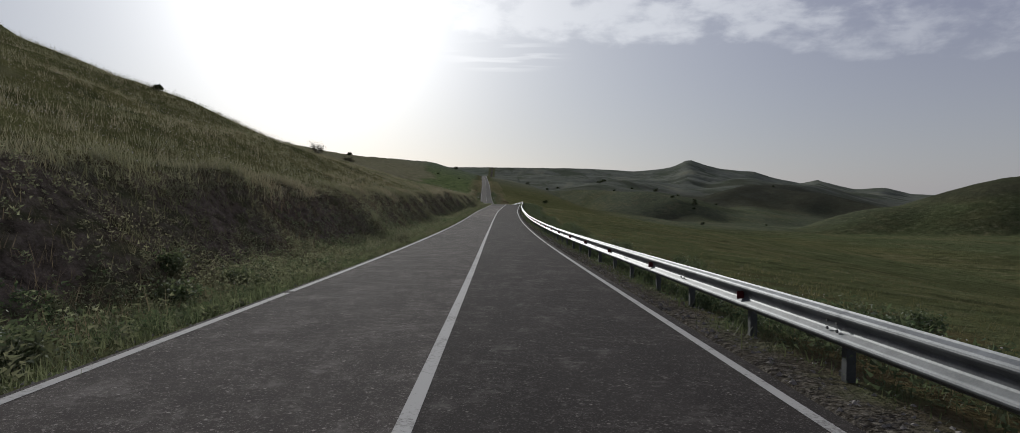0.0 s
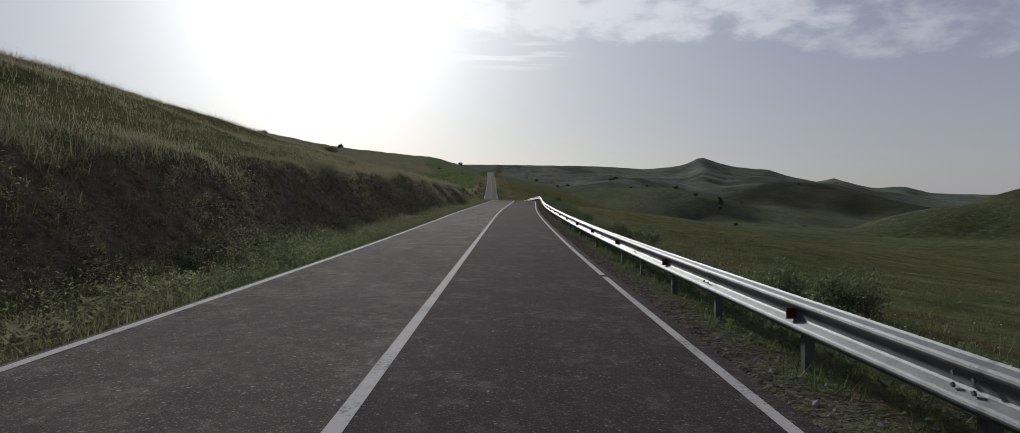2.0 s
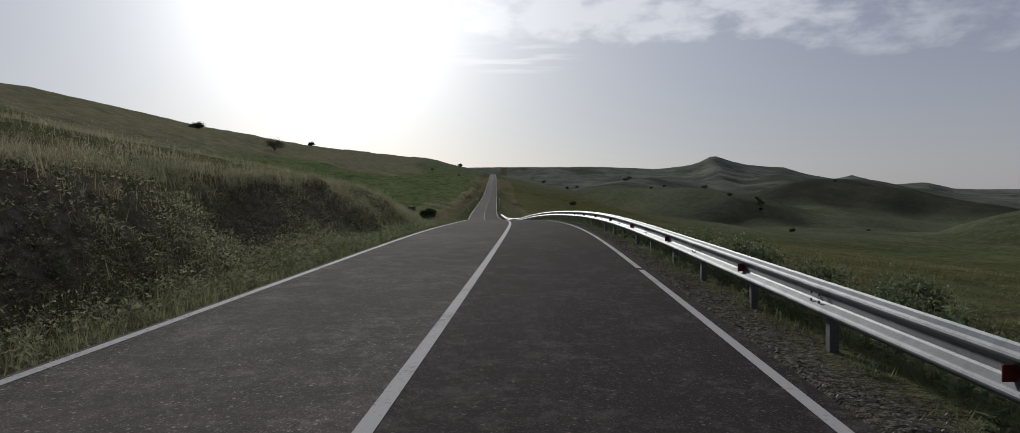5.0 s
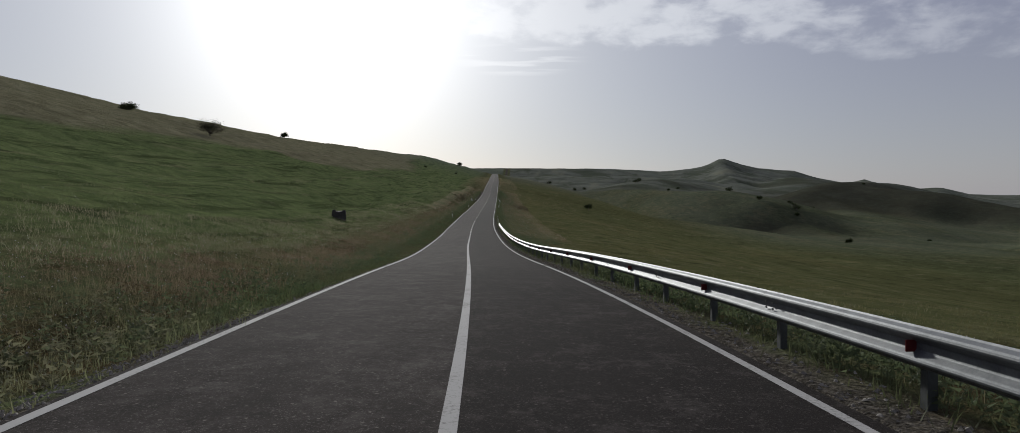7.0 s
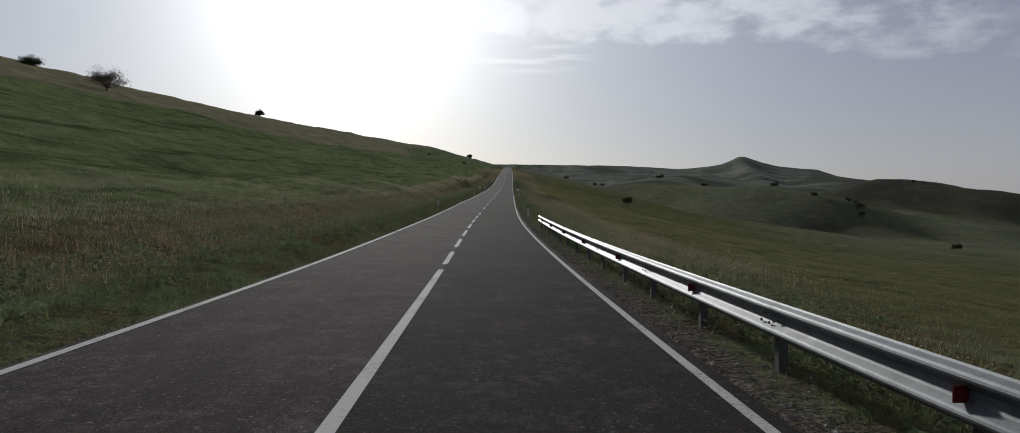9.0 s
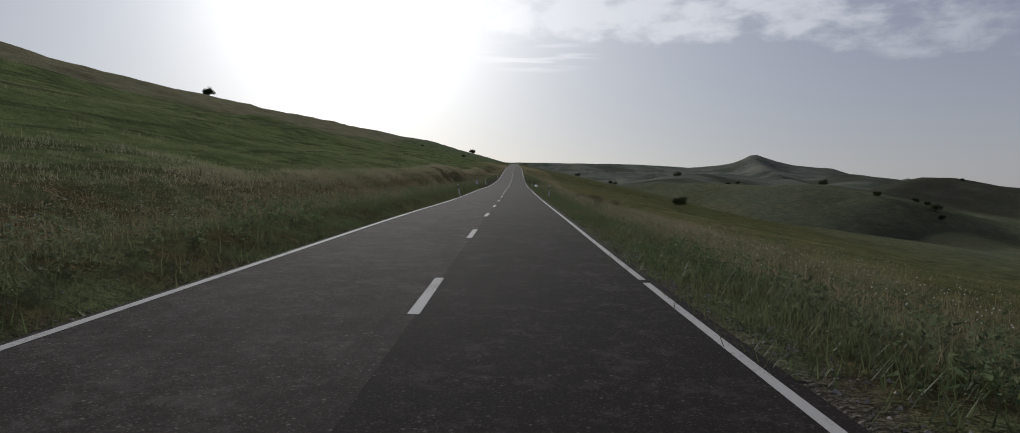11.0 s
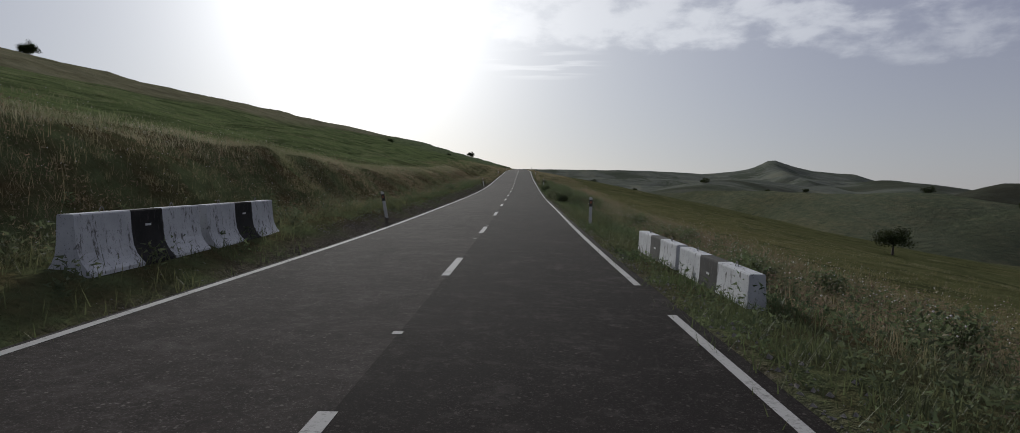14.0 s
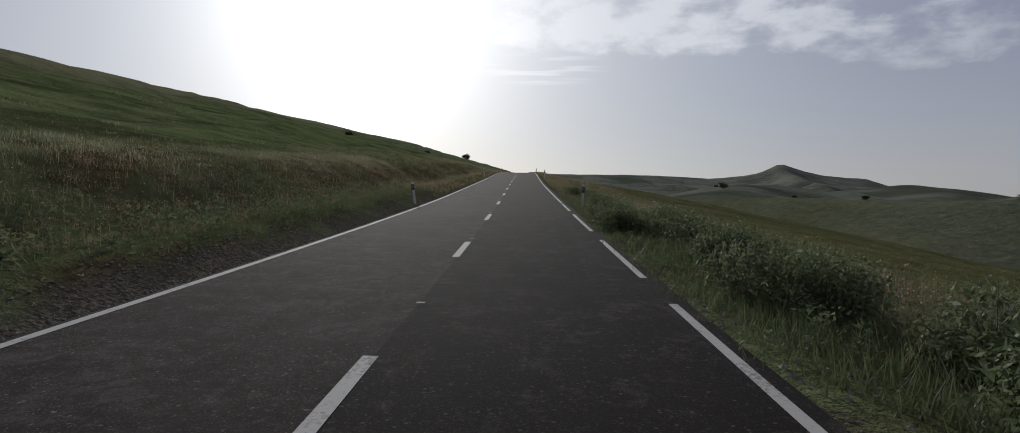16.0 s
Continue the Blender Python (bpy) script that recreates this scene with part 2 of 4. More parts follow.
def land_at(x, y):
    return float(land(np.array([float(x)]), np.array([float(y)]))[0])


# ============ materials ============
def material(name, rough_=0.8, metal=0.0, spec=0.5):
    m = bpy.data.materials.new(name)
    m.use_nodes = True
    n = Nodes(m.node_tree)
    bsdf = n.add("ShaderNodeBsdfPrincipled", {"Roughness": rough_, "Metallic": metal, "Specular IOR Level": spec})
    n.add("ShaderNodeOutputMaterial", {0: bsdf.outputs[0]})
    return m, n, bsdf


def bump_in(n, bsdf, height, strength, distance):
    b = n.add("ShaderNodeBump", {"Height": height, "Strength": strength, "Distance": distance})
    n.put(bsdf, "Normal", b.outputs[0])


def simple(name, c1, c2, scale, rough_=0.7, metal=0.0, relief=0.0, depth=0.01, spec=0.5):
    """Two tones mixed by noise at two sizes, with fine relief."""
    m, n, b = material(name, rough_, metal, spec)
    at = n.add("ShaderNodeTexCoord").outputs["Object"]
    f = n.math("ADD", n.math("MULTIPLY", n.noise(at, scale, 5), 0.65), n.math("MULTIPLY", n.noise(at, scale * 9, 3), 0.35))
    n.put(b, "Base Color", n.mix(n.ramp(f, [(0.36, 0.0), (0.64, 1.0)]), (*c1, 1), (*c2, 1)))
    if relief:
        bump_in(n, b, n.noise(at, scale * 14, 3), relief, depth)
    return m


def leafy(name, c1, c2, c3, rough_=0.6, through_=0.35, pale=0.0):
    """Leaves and blades: a tint for each piece, some light let through."""
    m, n, b = material(name, rough_, 0.0, 0.12)
    rnd = n.add("ShaderNodeNewGeometry").outputs["Random Per Island"]
    pos = n.add("ShaderNodeTexCoord").outputs["Object"]
    c = n.mix(n.ramp(rnd, [(0.1, 0.0), (0.9, 1.0)]), (*c1, 1), (*c2, 1))
    c = n.mix(n.ramp(n.noise(pos, 0.17, 3), [(0.42, 0.0), (0.62, 1.0)]), c, (*c3, 1))
    if pale:
        c = n.mix(n.ramp(rnd, [(pale, 0.0), (pale + 0.02, 1.0)]), c, (0.21, 0.235, 0.17, 1))
    n.put(b, "Base Color", c)
    t = n.add("ShaderNodeBsdfTranslucent", {"Color": c})
    mixed = n.add("ShaderNodeMixShader", {0: through_, 1: b.outputs[0], 2: t.outputs[0]})
    out = [k for k in n.tree.nodes if k.type == "OUTPUT_MATERIAL"][0]
    n.put(out, 0, mixed.outputs[0])
    return m


def asphalt(name, dark, light, speckle, polish, dust):
    m, n, b = material(name, polish, 0.0, 0.02)
    at = n.add("ShaderNodeTexCoord").outputs["Object"]
    stones = n.noise(at, 55, 3, 0.7)
    patches = n.noise(n.mapped(at, (0.9, 0.22, 1)), 1.3, 6, 0.65)
    broad = n.noise(at, 0.09, 3)
    c = n.mix(n.ramp(n.math("ADD", n.math("MULTIPLY", patches, 0.6), n.math("MULTIPLY", broad, 0.4)), [(0.36, 0.0), (0.64, 1.0)]), (*dark, 1), (*light, 1))
    c = n.mix(n.ramp(stones, [(0.57, 0.0), (0.74, speckle)]), c, (0.3, 0.285, 0.265, 1))
    c = n.mix(n.ramp(n.noise(at, 31, 3, 0.7), [(0.56, 0.0), (0.72, 0.6)]), c, (0.035, 0.033, 0.032, 1))
    grit = n.noise(at, 19, 4, 0.8)
    c = n.mix(n.ramp(grit, [(0.58, 0.0), (0.68, 0.55 * speckle)]), c, (0.24, 0.225, 0.21, 1))
    c = n.mix(n.ramp(grit, [(0.32, 0.5), (0.42, 0.0)]), c, (0.03, 0.028, 0.027, 1))
    chips = n.add("ShaderNodeTexVoronoi", {"Vector": at, "Scale": 15.0})
    chosen = n.math("MULTIPLY", n.ramp(chips.outputs["Distance"], [(0.14, 1.0), (0.24, 0.0)]), n.ramp(n.add("ShaderNodeSeparateColor", {0: chips.outputs["Color"]}).outputs[0], [(0.72, 0.0), (0.8, 0.75 * speckle)]))
    c = n.mix(chosen, c, (0.27, 0.25, 0.23, 1))
    mottle = n.math("ADD", n.math("MULTIPLY", n.noise(at, 7, 4, 0.7), 0.5), n.math("MULTIPLY", n.noise(at, 1.7, 4, 0.65), 0.5))
    c = n.mix(n.ramp(mottle, [(0.40, 0.4), (0.52, 0.0)]), c, (0.03, 0.028, 0.027, 1))
    c = n.mix(n.ramp(mottle, [(0.52, 0.0), (0.66, 0.4 * speckle + 0.1)]), c, (0.16, 0.15, 0.14, 1))
    # sealed cracks and tyre-polished strips
    crack = n.add("ShaderNodeTexVoronoi", {"Vector": n.mapped(at, (0.32, 0.13, 1)), "Scale": 1.0}, feature="DISTANCE_TO_EDGE").outputs["Distance"]
    c = n.mix(n.ramp(crack, [(0.0, 0.22), (0.005, 0.0)]), c, (0.04, 0.04, 0.04, 1))
    along = n.add("ShaderNodeSeparateXYZ", {0: at}).outputs[1]
    relaid = n.math("ADD", n.math("DIVIDE", along, 500.0), n.math("MULTIPLY", n.noise(at, 0.12, 3), 0.06))
    c = n.mix(1.0, c, n.ramp(relaid, [(0.15, (1.06, 1.05, 1.04)), (0.2, (dust, dust * 0.97, dust * 0.94)), (0.25, (dust * 0.95, dust * 0.92, dust * 0.9)), (0.31, (0.6, 0.58, 0.572)), (0.5, (0.6, 0.58, 0.572)), (0.58, (0.5, 0.48, 0.473))]), "MULTIPLY")
    n.put(b, "Base Color", c)
    bump_in(n, b, n.math("ADD", n.math("MULTIPLY", stones, 0.8), n.noise(at, 220, 2)), 0.55, 0.006)
    return m


M_ASPHALT_OLD = asphalt("worn_asphalt", (0.0446, 0.0398, 0.0365), (0.0749, 0.0675, 0.062), 1.0, 0.97, 1.42)
M_ASPHALT_NEW = asphalt("dark_asphalt", (0.0264, 0.0236, 0.0224), (0.0387, 0.0347, 0.0326), 0.5, 0.97, 1.02)


def paint_material():
    m, n, b = material("road_paint", 0.9, 0.0, 0.08)
    at = n.add("ShaderNodeTexCoord").outputs["Object"]
    wear = n.math("ADD", n.math("MULTIPLY", n.noise(at, 26, 4, 0.7), 0.6), n.math("MULTIPLY", n.noise(at, 1.1, 3), 0.4))
    n.put(b, "Base Color", n.mix(n.ramp(wear, [(0.52, 0.0), (0.66, 0.85)]), (0.30, 0.296, 0.285, 1), (0.085, 0.08, 0.076, 1)))
    bump_in(n, b, n.noise(at, 120, 2), 0.3, 0.003)
    return m


M_PAINT = paint_material()


def ground_material():
    """Grass land: gravel by the road, weeds and earth on the verge, green and straw-coloured grass beyond."""
    m, n, b = material("grass_land", 1.0, 0.0, 0.0)
    at = n.add("ShaderNodeTexCoord").outputs["Object"]
    u = n.add("ShaderNodeAttribute", attribute_name="side").outputs["Fac"]
    earth = n.add("ShaderNodeAttribute", attribute_name="earth").outputs["Fac"]
    field = n.add("ShaderNodeAttribute", attribute_name="field").outputs["Fac"]
    fine = n.noise(at, 7.0, 5, 0.7)
    mid = n.noise(at, 0.55, 5, 0.62)
    wide = n.noise(n.mapped(at, (1, 1, 1), (7, 3, 1)), 0.035, 5, 0.6)
    rows_ = n.noise(n.mapped(at, (0.25, 0.02, 0.25), (0, 0, 0), (0, 0, radians(-8))), 1.0, 4, 0.6)
    green = n.mix(n.ramp(mid, [(0.35, 0.0), (0.68, 1.0)]), (0.0518, 0.0681, 0.0333, 1), (0.0999, 0.117, 0.057, 1))
    straw = n.mix(n.ramp(mid, [(0.35, 0.0), (0.65, 1.0)]), (0.0999, 0.0932, 0.0444, 1), (0.163, 0.148, 0.0777, 1))
    brown = n.mix(n.ramp(fine, [(0.35, 0.0), (0.65, 1.0)]), (0.0518, 0.0429, 0.0222, 1), (0.104, 0.0829, 0.0444, 1))
    clod = n.noise(n.mapped(at, (1, 1, 1.6)), 2.6, 6, 0.75)
    soil = n.mix(n.ramp(clod, [(0.36, 0.0), (0.64, 1.0)]), (0.04, 0.033, 0.028, 1), (0.2, 0.162, 0.138, 1))
    soil = n.mix(n.ramp(n.noise(n.mapped(at, (1, 1, 2.5), (4, 0, 0)), 0.5, 5, 0.7), [(0.52, 0.0), (0.64, 0.7)]), soil, (0.0555, 0.0629, 0.0296, 1))
    soil = n.mix(n.ramp(n.noise(at, 9, 4, 0.8), [(0.6, 0.0), (0.7, 0.6)]), soil, (0.2, 0.17, 0.148, 1))
    stones = n.mix(n.ramp(n.noise(at, 18, 3, 0.7), [(0.42, 0.0), (0.66, 1.0)]), (0.0444, 0.0392, 0.0311, 1), (0.126, 0.115, 0.0999, 1))
    mixf = n.math("ADD", n.math("MULTIPLY", wide, 0.55), n.math("MULTIPLY", rows_, 0.45))
    grass = n.mix(n.ramp(mixf, [(0.47, 0.0), (0.60, 0.7)]), green, straw)
    lines = n.noise(n.mapped(at, (0.16, 0.02, 0.5), (3, 9, 0), (0, 0, radians(-3))), 1.0, 5, 0.7, 1.2)
    grass = n.mix(n.ramp(lines, [(0.33, 0.35), (0.43, 0.0)]), grass, (0.0222, 0.0281, 0.0111, 1))
    grass = n.mix(n.ramp(lines, [(0.58, 0.0), (0.68, 0.3)]), grass, (0.178, 0.163, 0.0888, 1))
    grass = n.mix(n.ramp(n.noise(n.mapped(at, (1, 1, 1), (31, 8, 0)), 0.012, 6, 0.65), [(0.46, 0.0), (0.58, 0.5)]), grass, (0.0311, 0.0385, 0.0192, 1))
    grass = n.mix(field, n.mix(0.6, grass, (0.112, 0.105, 0.042, 1)), grass)
    grass = n.mix(n.ramp(fine, [(0.32, 0.6), (0.56, 0.0)]), grass, (0.0222, 0.0266, 0.0133, 1))
    tufts = n.noise(n.mapped(at, (1, 1, 1), (5, 2, 9)), 0.28, 6, 0.72)
    grass = n.mix(n.ramp(tufts, [(0.36, 0.65), (0.47, 0.0)]), grass, (0.0296, 0.037, 0.0178, 1))
    grass = n.mix(n.ramp(tufts, [(0.55, 0.0), (0.68, 0.55)]), grass, (0.163, 0.155, 0.0888, 1))
    lush = n.add("ShaderNodeAttribute", attribute_name="lush").outputs["Fac"]
    bright = n.mix(n.ramp(mid, [(0.35, 0.0), (0.65, 1.0)]), (0.084, 0.114, 0.044, 1), (0.145, 0.18, 0.076, 1))
    bright = n.mix(n.ramp(lines, [(0.56, 0.0), (0.67, 0.65)]), bright, (0.22, 0.21, 0.12, 1))
    bright = n.mix(n.ramp(lines, [(0.36, 0.75), (0.45, 0.0)]), bright, (0.042, 0.054, 0.022, 1))
    bright = n.mix(n.ramp(fine, [(0.32, 0.5), (0.54, 0.0)]), bright, (0.0444, 0.0592, 0.0296, 1))
    bright = n.mix(n.ramp(tufts, [(0.36, 0.45), (0.46, 0.0)]), bright, (0.0518, 0.0666, 0.0333, 1))
    trod = n.noise(n.mapped(at, (0.42, 0.045, 0.9), (11, 2, 0), (0, 0, radians(6))), 1.0, 5, 0.7, 0.9)
    bright = n.mix(n.ramp(trod, [(0.36, 0.8), (0.46, 0.0)]), bright, (0.036, 0.046, 0.02, 1))
    bright = n.mix(n.ramp(trod, [(0.58, 0.0), (0.68, 0.45)]), bright, (0.2, 0.195, 0.11, 1))
    grass = n.mix(n.math("MULTIPLY", lush, 0.85), grass, bright)
    tan = n.mix(n.ramp(tufts, [(0.38, 0.0), (0.62, 1.0)]), (0.165, 0.15, 0.1, 1), (0.27, 0.25, 0.175, 1))
    grass = n.mix(n.math("MULTIPLY", n.add("ShaderNodeAttribute", attribute_name="brow").outputs["Fac"], 0.5), grass, tan)
    # distance haze put into the base colour: far hills turn paler and greyer
    far_haze = n.add("ShaderNodeAttribute", attribute_name="far_haze").outputs["Fac"]
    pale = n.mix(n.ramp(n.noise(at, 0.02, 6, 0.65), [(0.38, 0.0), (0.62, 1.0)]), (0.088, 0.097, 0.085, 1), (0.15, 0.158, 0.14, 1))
    # lighter and darker streaks running down the far slopes
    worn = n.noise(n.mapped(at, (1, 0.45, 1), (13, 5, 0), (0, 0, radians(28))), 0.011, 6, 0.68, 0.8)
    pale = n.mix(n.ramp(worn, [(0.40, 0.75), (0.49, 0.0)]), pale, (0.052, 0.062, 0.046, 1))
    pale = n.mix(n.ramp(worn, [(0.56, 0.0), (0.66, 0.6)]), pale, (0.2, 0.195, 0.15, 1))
    grass = n.mix(n.math("MULTIPLY", far_haze, 0.75), grass, pale)
    # dark scrub, with the shade of hill faces and gullies put into its colour
    scrub_shade = n.add("ShaderNodeAttribute", attribute_name="scrub_shade").outputs["Fac"]
    grass = n.mix(n.math("MULTIPLY", scrub_shade, n.ramp(n.noise(at, 0.06, 6, 0.7), [(0.3, 0.95), (0.7, 0.55)])), grass, (0.037, 0.0363, 0.0266, 1))
    verge = n.mix(n.ramp(mid, [(0.38, 0.0), (0.6, 1.0)]), brown, green)
    off = n.math("ADD", u, n.math("MULTIPLY", n.math("SUBTRACT", mid, 0.5), 3.0))
    c = n.mix(n.ramp(n.math("DIVIDE", off, 20.0), [(0.4, 0.0), (0.62, 1.0)]), verge, grass)
    c = n.mix(n.ramp(n.math("DIVIDE", n.math("ADD", u, n.math("MULTIPLY", n.math("SUBTRACT", mid, 0.5), 1.6)), 10.0), [(0.34, 1.0), (0.40, 0.0)]), c, stones)
    c = n.mix(earth, c, soil)
    n.put(b, "Base Color", c)
    h = n.math("ADD", n.math("MULTIPLY", n.noise(at, 2.2, 5, 0.7), 1.0), n.math("MULTIPLY", fine, 0.45))
    h = n.math("ADD", h, n.math("MULTIPLY", n.noise(at, 0.3, 4, 0.65), 3.0))
    bump_in(n, b, h, 1.0, 0.32)
    return m


M_GROUND = ground_material()


def part(name, bm, mat, parent=None, label="", smooth=False):
    """Link a bmesh as one mesh object under a thing or a part."""
    me = bpy.data.meshes.new(name)
    bm.to_mesh(me)
    bm.free()
    if mat:
        me.materials.append(mat)
    me.polygons.foreach_set("use_smooth", [bool(smooth)] * len(me.polygons))
    ob = new(name, me)
    ob.parent = parent
    return tagged(ob, label)


def array_mesh(name, verts, faces, mats, smooth=False):
    """A mesh from arrays of one face size."""
    me = bpy.data.meshes.new(name)
    n, k = faces.shape
    me.vertices.add(len(verts))
    me.vertices.foreach_set("co", np.asarray(verts, np.float32).ravel())
    me.loops.add(n * k)
    me.loops.foreach_set("vertex_index", faces.astype(np.int32).ravel())
    me.polygons.add(n)
    me.polygons.foreach_set("loop_start", np.arange(0, n * k, k, dtype=np.int32))
    me.polygons.foreach_set("use_smooth", np.full(n, bool(smooth)))
    for m in mats:
        me.materials.append(m)
    me.update(calc_edges=True)
    return me


def grid_faces(rows_, cols):
    i = np.arange((rows_ - 1) * (cols - 1))
    r, c = i // (cols - 1), i % (cols - 1)
    a = r * cols + c
    return np.stack([a, a + 1, a + cols + 1, a + cols], -1)


# ============ ground ============
def ground():
    near = np.concatenate([np.arange(-18, -11, 0.7), np.arange(-11, -4.4, 0.3), np.arange(-4.4, -3.4, 0.5), [-3.17, -3.0, 0, 3.0, 3.25], np.arange(3.6, 18, 0.6)])
    out_r = 18 + np.cumsum(np.concatenate([np.full(14, 1.5), np.full(16, 4.0), np.full(40, 9.0), np.full(90, 10.0), np.full(14, 90.0)]))
    out_l = 18 + np.cumsum(np.concatenate([np.full(26, 1.5), np.full(25, 4.0), np.full(16, 12.0), np.full(12, 60.0), np.full(6, 200.0)]))
    us = np.concatenate([-out_l[::-1], near, out_r])
    ys = np.concatenate([[-2500, -1200, -600, -300, -150, -80], np.arange(-40, -6, 1.5), np.arange(-6, 180, 0.75), np.arange(180, 600, 1.5), np.arange(600, 900, 4), np.arange(900, 2300, 14), [2400, 2600, 2900, 3300, 3800, 4400]])
    U, Y = np.meshgrid(us, ys)
    fan = 1 + np.clip((Y - 600) / 1500, 0, 2)
    X = U * np.where(np.abs(U) > 18, fan, 1) + road_x(Y)
    Z = land(X, Y)
    Z = np.where((np.abs(U) < 3.1) & (Y < 888), road_z(Y) - 0.2, Z)
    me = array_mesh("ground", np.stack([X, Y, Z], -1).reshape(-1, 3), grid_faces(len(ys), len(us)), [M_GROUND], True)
    a = -U
    bank = np.interp(Y, BANK_Y, BANK_H)
    earth = ease(5.6, 6.6, a) * (1 - ease(8.0, 9.6, a)) * ease(1.2, 2.2, bank) * (1 - ease(165, 180, Y)) * (0.75 + 0.25 * bumps(X, Y, 3, 8))
    brow = ease(-3, 5, a - np.interp(Y, BROW_Y, BROW) + 4 * bumps(X, Y, 22, 77))
    scrub_shade = ease(-27, -9, tent(X, Y, SCRUB_HILL, 0.32, 26) + 3 * rough(X, Y, 40, 3, 81)) * ease(560, 640, Y + 0.2 * X) * (1 - ease(820, 1000, Y))
    # shade of the gullies and the spur's foot painted dark, with darker growth
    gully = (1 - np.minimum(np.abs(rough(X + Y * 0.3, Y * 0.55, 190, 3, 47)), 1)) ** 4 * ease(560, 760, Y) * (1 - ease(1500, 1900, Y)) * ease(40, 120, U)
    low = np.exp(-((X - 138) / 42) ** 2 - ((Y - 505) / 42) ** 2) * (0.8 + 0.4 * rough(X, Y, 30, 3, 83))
    scrub_shade = np.maximum(scrub_shade, 0.85 * ease(-4, 8, tent(X, Y, EAST_HILL, 0.52, 25) + 3 * rough(X, Y, 40, 3, 87)))
    scrub_shade = np.clip(np.maximum(scrub_shade, np.maximum(0.75 * gully, 0.8 * low)), 0, 1)
    for key, val in (("brow", brow * ease(120, 170, Y) * ease(9, 12, a)), ("scrub_shade", scrub_shade), ("far_haze", np.maximum(ease(450, 1000, Y), ease(60, 120, U) * ease(330, 430, Y) * 0.35)), ("lush", ease(7.6, 9.5, a) * ease(130, 190, Y) * (1 - brow)), ("side", np.abs(U) + np.where(U < 0, 0.45 - 0.6 * ease(350, 362, Y) * (1 - ease(425, 440, Y)) - 0.5 * ease(140, 147, Y) * (1 - ease(174, 180, Y)), 0.5 * ease(230, 300, Y))), ("earth", np.clip(earth, 0, 1)), ("field", np.where(U > 0, np.maximum(0.55 * (1 - ease(110, 160, Y)), 0.15 + 0.65 * ease(60, 150, U)), ease(90, 170, Y) * (1 - 0.9 * brow)))):
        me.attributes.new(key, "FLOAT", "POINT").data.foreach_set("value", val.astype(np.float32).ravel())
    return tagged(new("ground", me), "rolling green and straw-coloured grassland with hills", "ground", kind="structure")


ground()


# ============ road ============
def ribbon(name, s0, s1, a, b, mat, lift=0.0, step=1.0, thick=0.0):
    s = np.linspace(s0, s1, max(2, int(round((s1 - s0) / step)) + 1))
    cols = [road_at(s, a, lift), road_at(s, b, lift)]
    if thick:
        cols = [road_at(s, a - 0.05, lift - thick)] + cols + [road_at(s, b + 0.05, lift - thick)]
    v = np.stack(cols, 1).reshape(-1, 3)
    return array_mesh(name, v, grid_faces(len(s), len(cols)), [mat])


SEAM = 0.08
road = new("road", ribbon("road", -20, 890, -3.13, SEAM, M_ASPHALT_OLD, 0.0, 1.0, 0.25))
tagged(road, "worn grey asphalt road with two lanes", "road", kind="structure")
lane = new("road_lane", ribbon("road_lane", -20, 890, SEAM, 3.2, M_ASPHALT_NEW, 0.0, 1.0, 0.25))
tagged(lane, "darker newer asphalt lane beside the worn one", "road", kind="structure")


def marking(s0, s1, side, wide=0.115):
    ob = new("road_marking", ribbon("road_marking", s0, s1, side - wide / 2, side + wide / 2, M_PAINT, 0.005, 0.8))
    return tagged(ob, "white painted road line, worn at its edges", "road marking", kind="structure")


rng = random.Random(4)
s = -18.0
while s < 880:                          # left edge line, with short gaps
    n_ = rng.uniform(9, 26) if s < 60 or 290 < s < 330 else rng.uniform(30, 60)
    marking(s, min(s + n_, 885), -HALF)
    s += n_ + rng.uniform(0.15, 0.5)
s = -18.0
while s < 880:                          # right edge line
    n_ = rng.uniform(3, 8) if 322 < s < 352 or 375 < s < 420 else rng.uniform(20, 40)
    marking(s, min(s + n_, 885), HALF, 0.105)
    s += n_ + (rng.uniform(0.5, 2.2) if 322 < s < 352 or 375 < s < 420 else rng.uniform(0.2, 0.5))
MID = 0.054
marking(-18, 228.6, MID, 0.13)
for s0, s1 in ((229.7, 233.2), (234.9, 238.6), (240.4, 244.0), (246.0, 249.5), (251.4, 254.7), (256.6, 259.6), (261.8, 264.6)):
    marking(s0, s1, MID, 0.13)
for k in range(70):
    marking(272.2 + 8.36 * k, 274.6 + 8.36 * k, MID, 0.13)

for k in range(4, 19):                  # scraps of older paint between the dashes
    s = 272.2 + 8.36 * k - rng.choice((1.7, 5.4, 0.8, 3.9))
    marking(s, s + rng.uniform(0.06, 0.12), MID + rng.uniform(-0.05, 0.05), 0.1)

# ============ guard rail ============
M_ZINC = simple("galvanised_steel", (0.08, 0.087, 0.092), (0.15, 0.159, 0.166), 5.0, 0.62, 0.4, 0.15, 0.004)
M_POST = simple("dull_steel", (0.032, 0.036, 0.036), (0.065, 0.07, 0.07), 4.0, 0.6, 0.3, 0.2, 0.004)
M_RED = simple("red_reflector", (0.11, 0.012, 0.012), (0.16, 0.018, 0.018), 20.0, 0.35)
M_BOLT = simple("bolt_steel", (0.12, 0.12, 0.12), (0.22, 0.21, 0.2), 30.0, 0.5, 0.7)
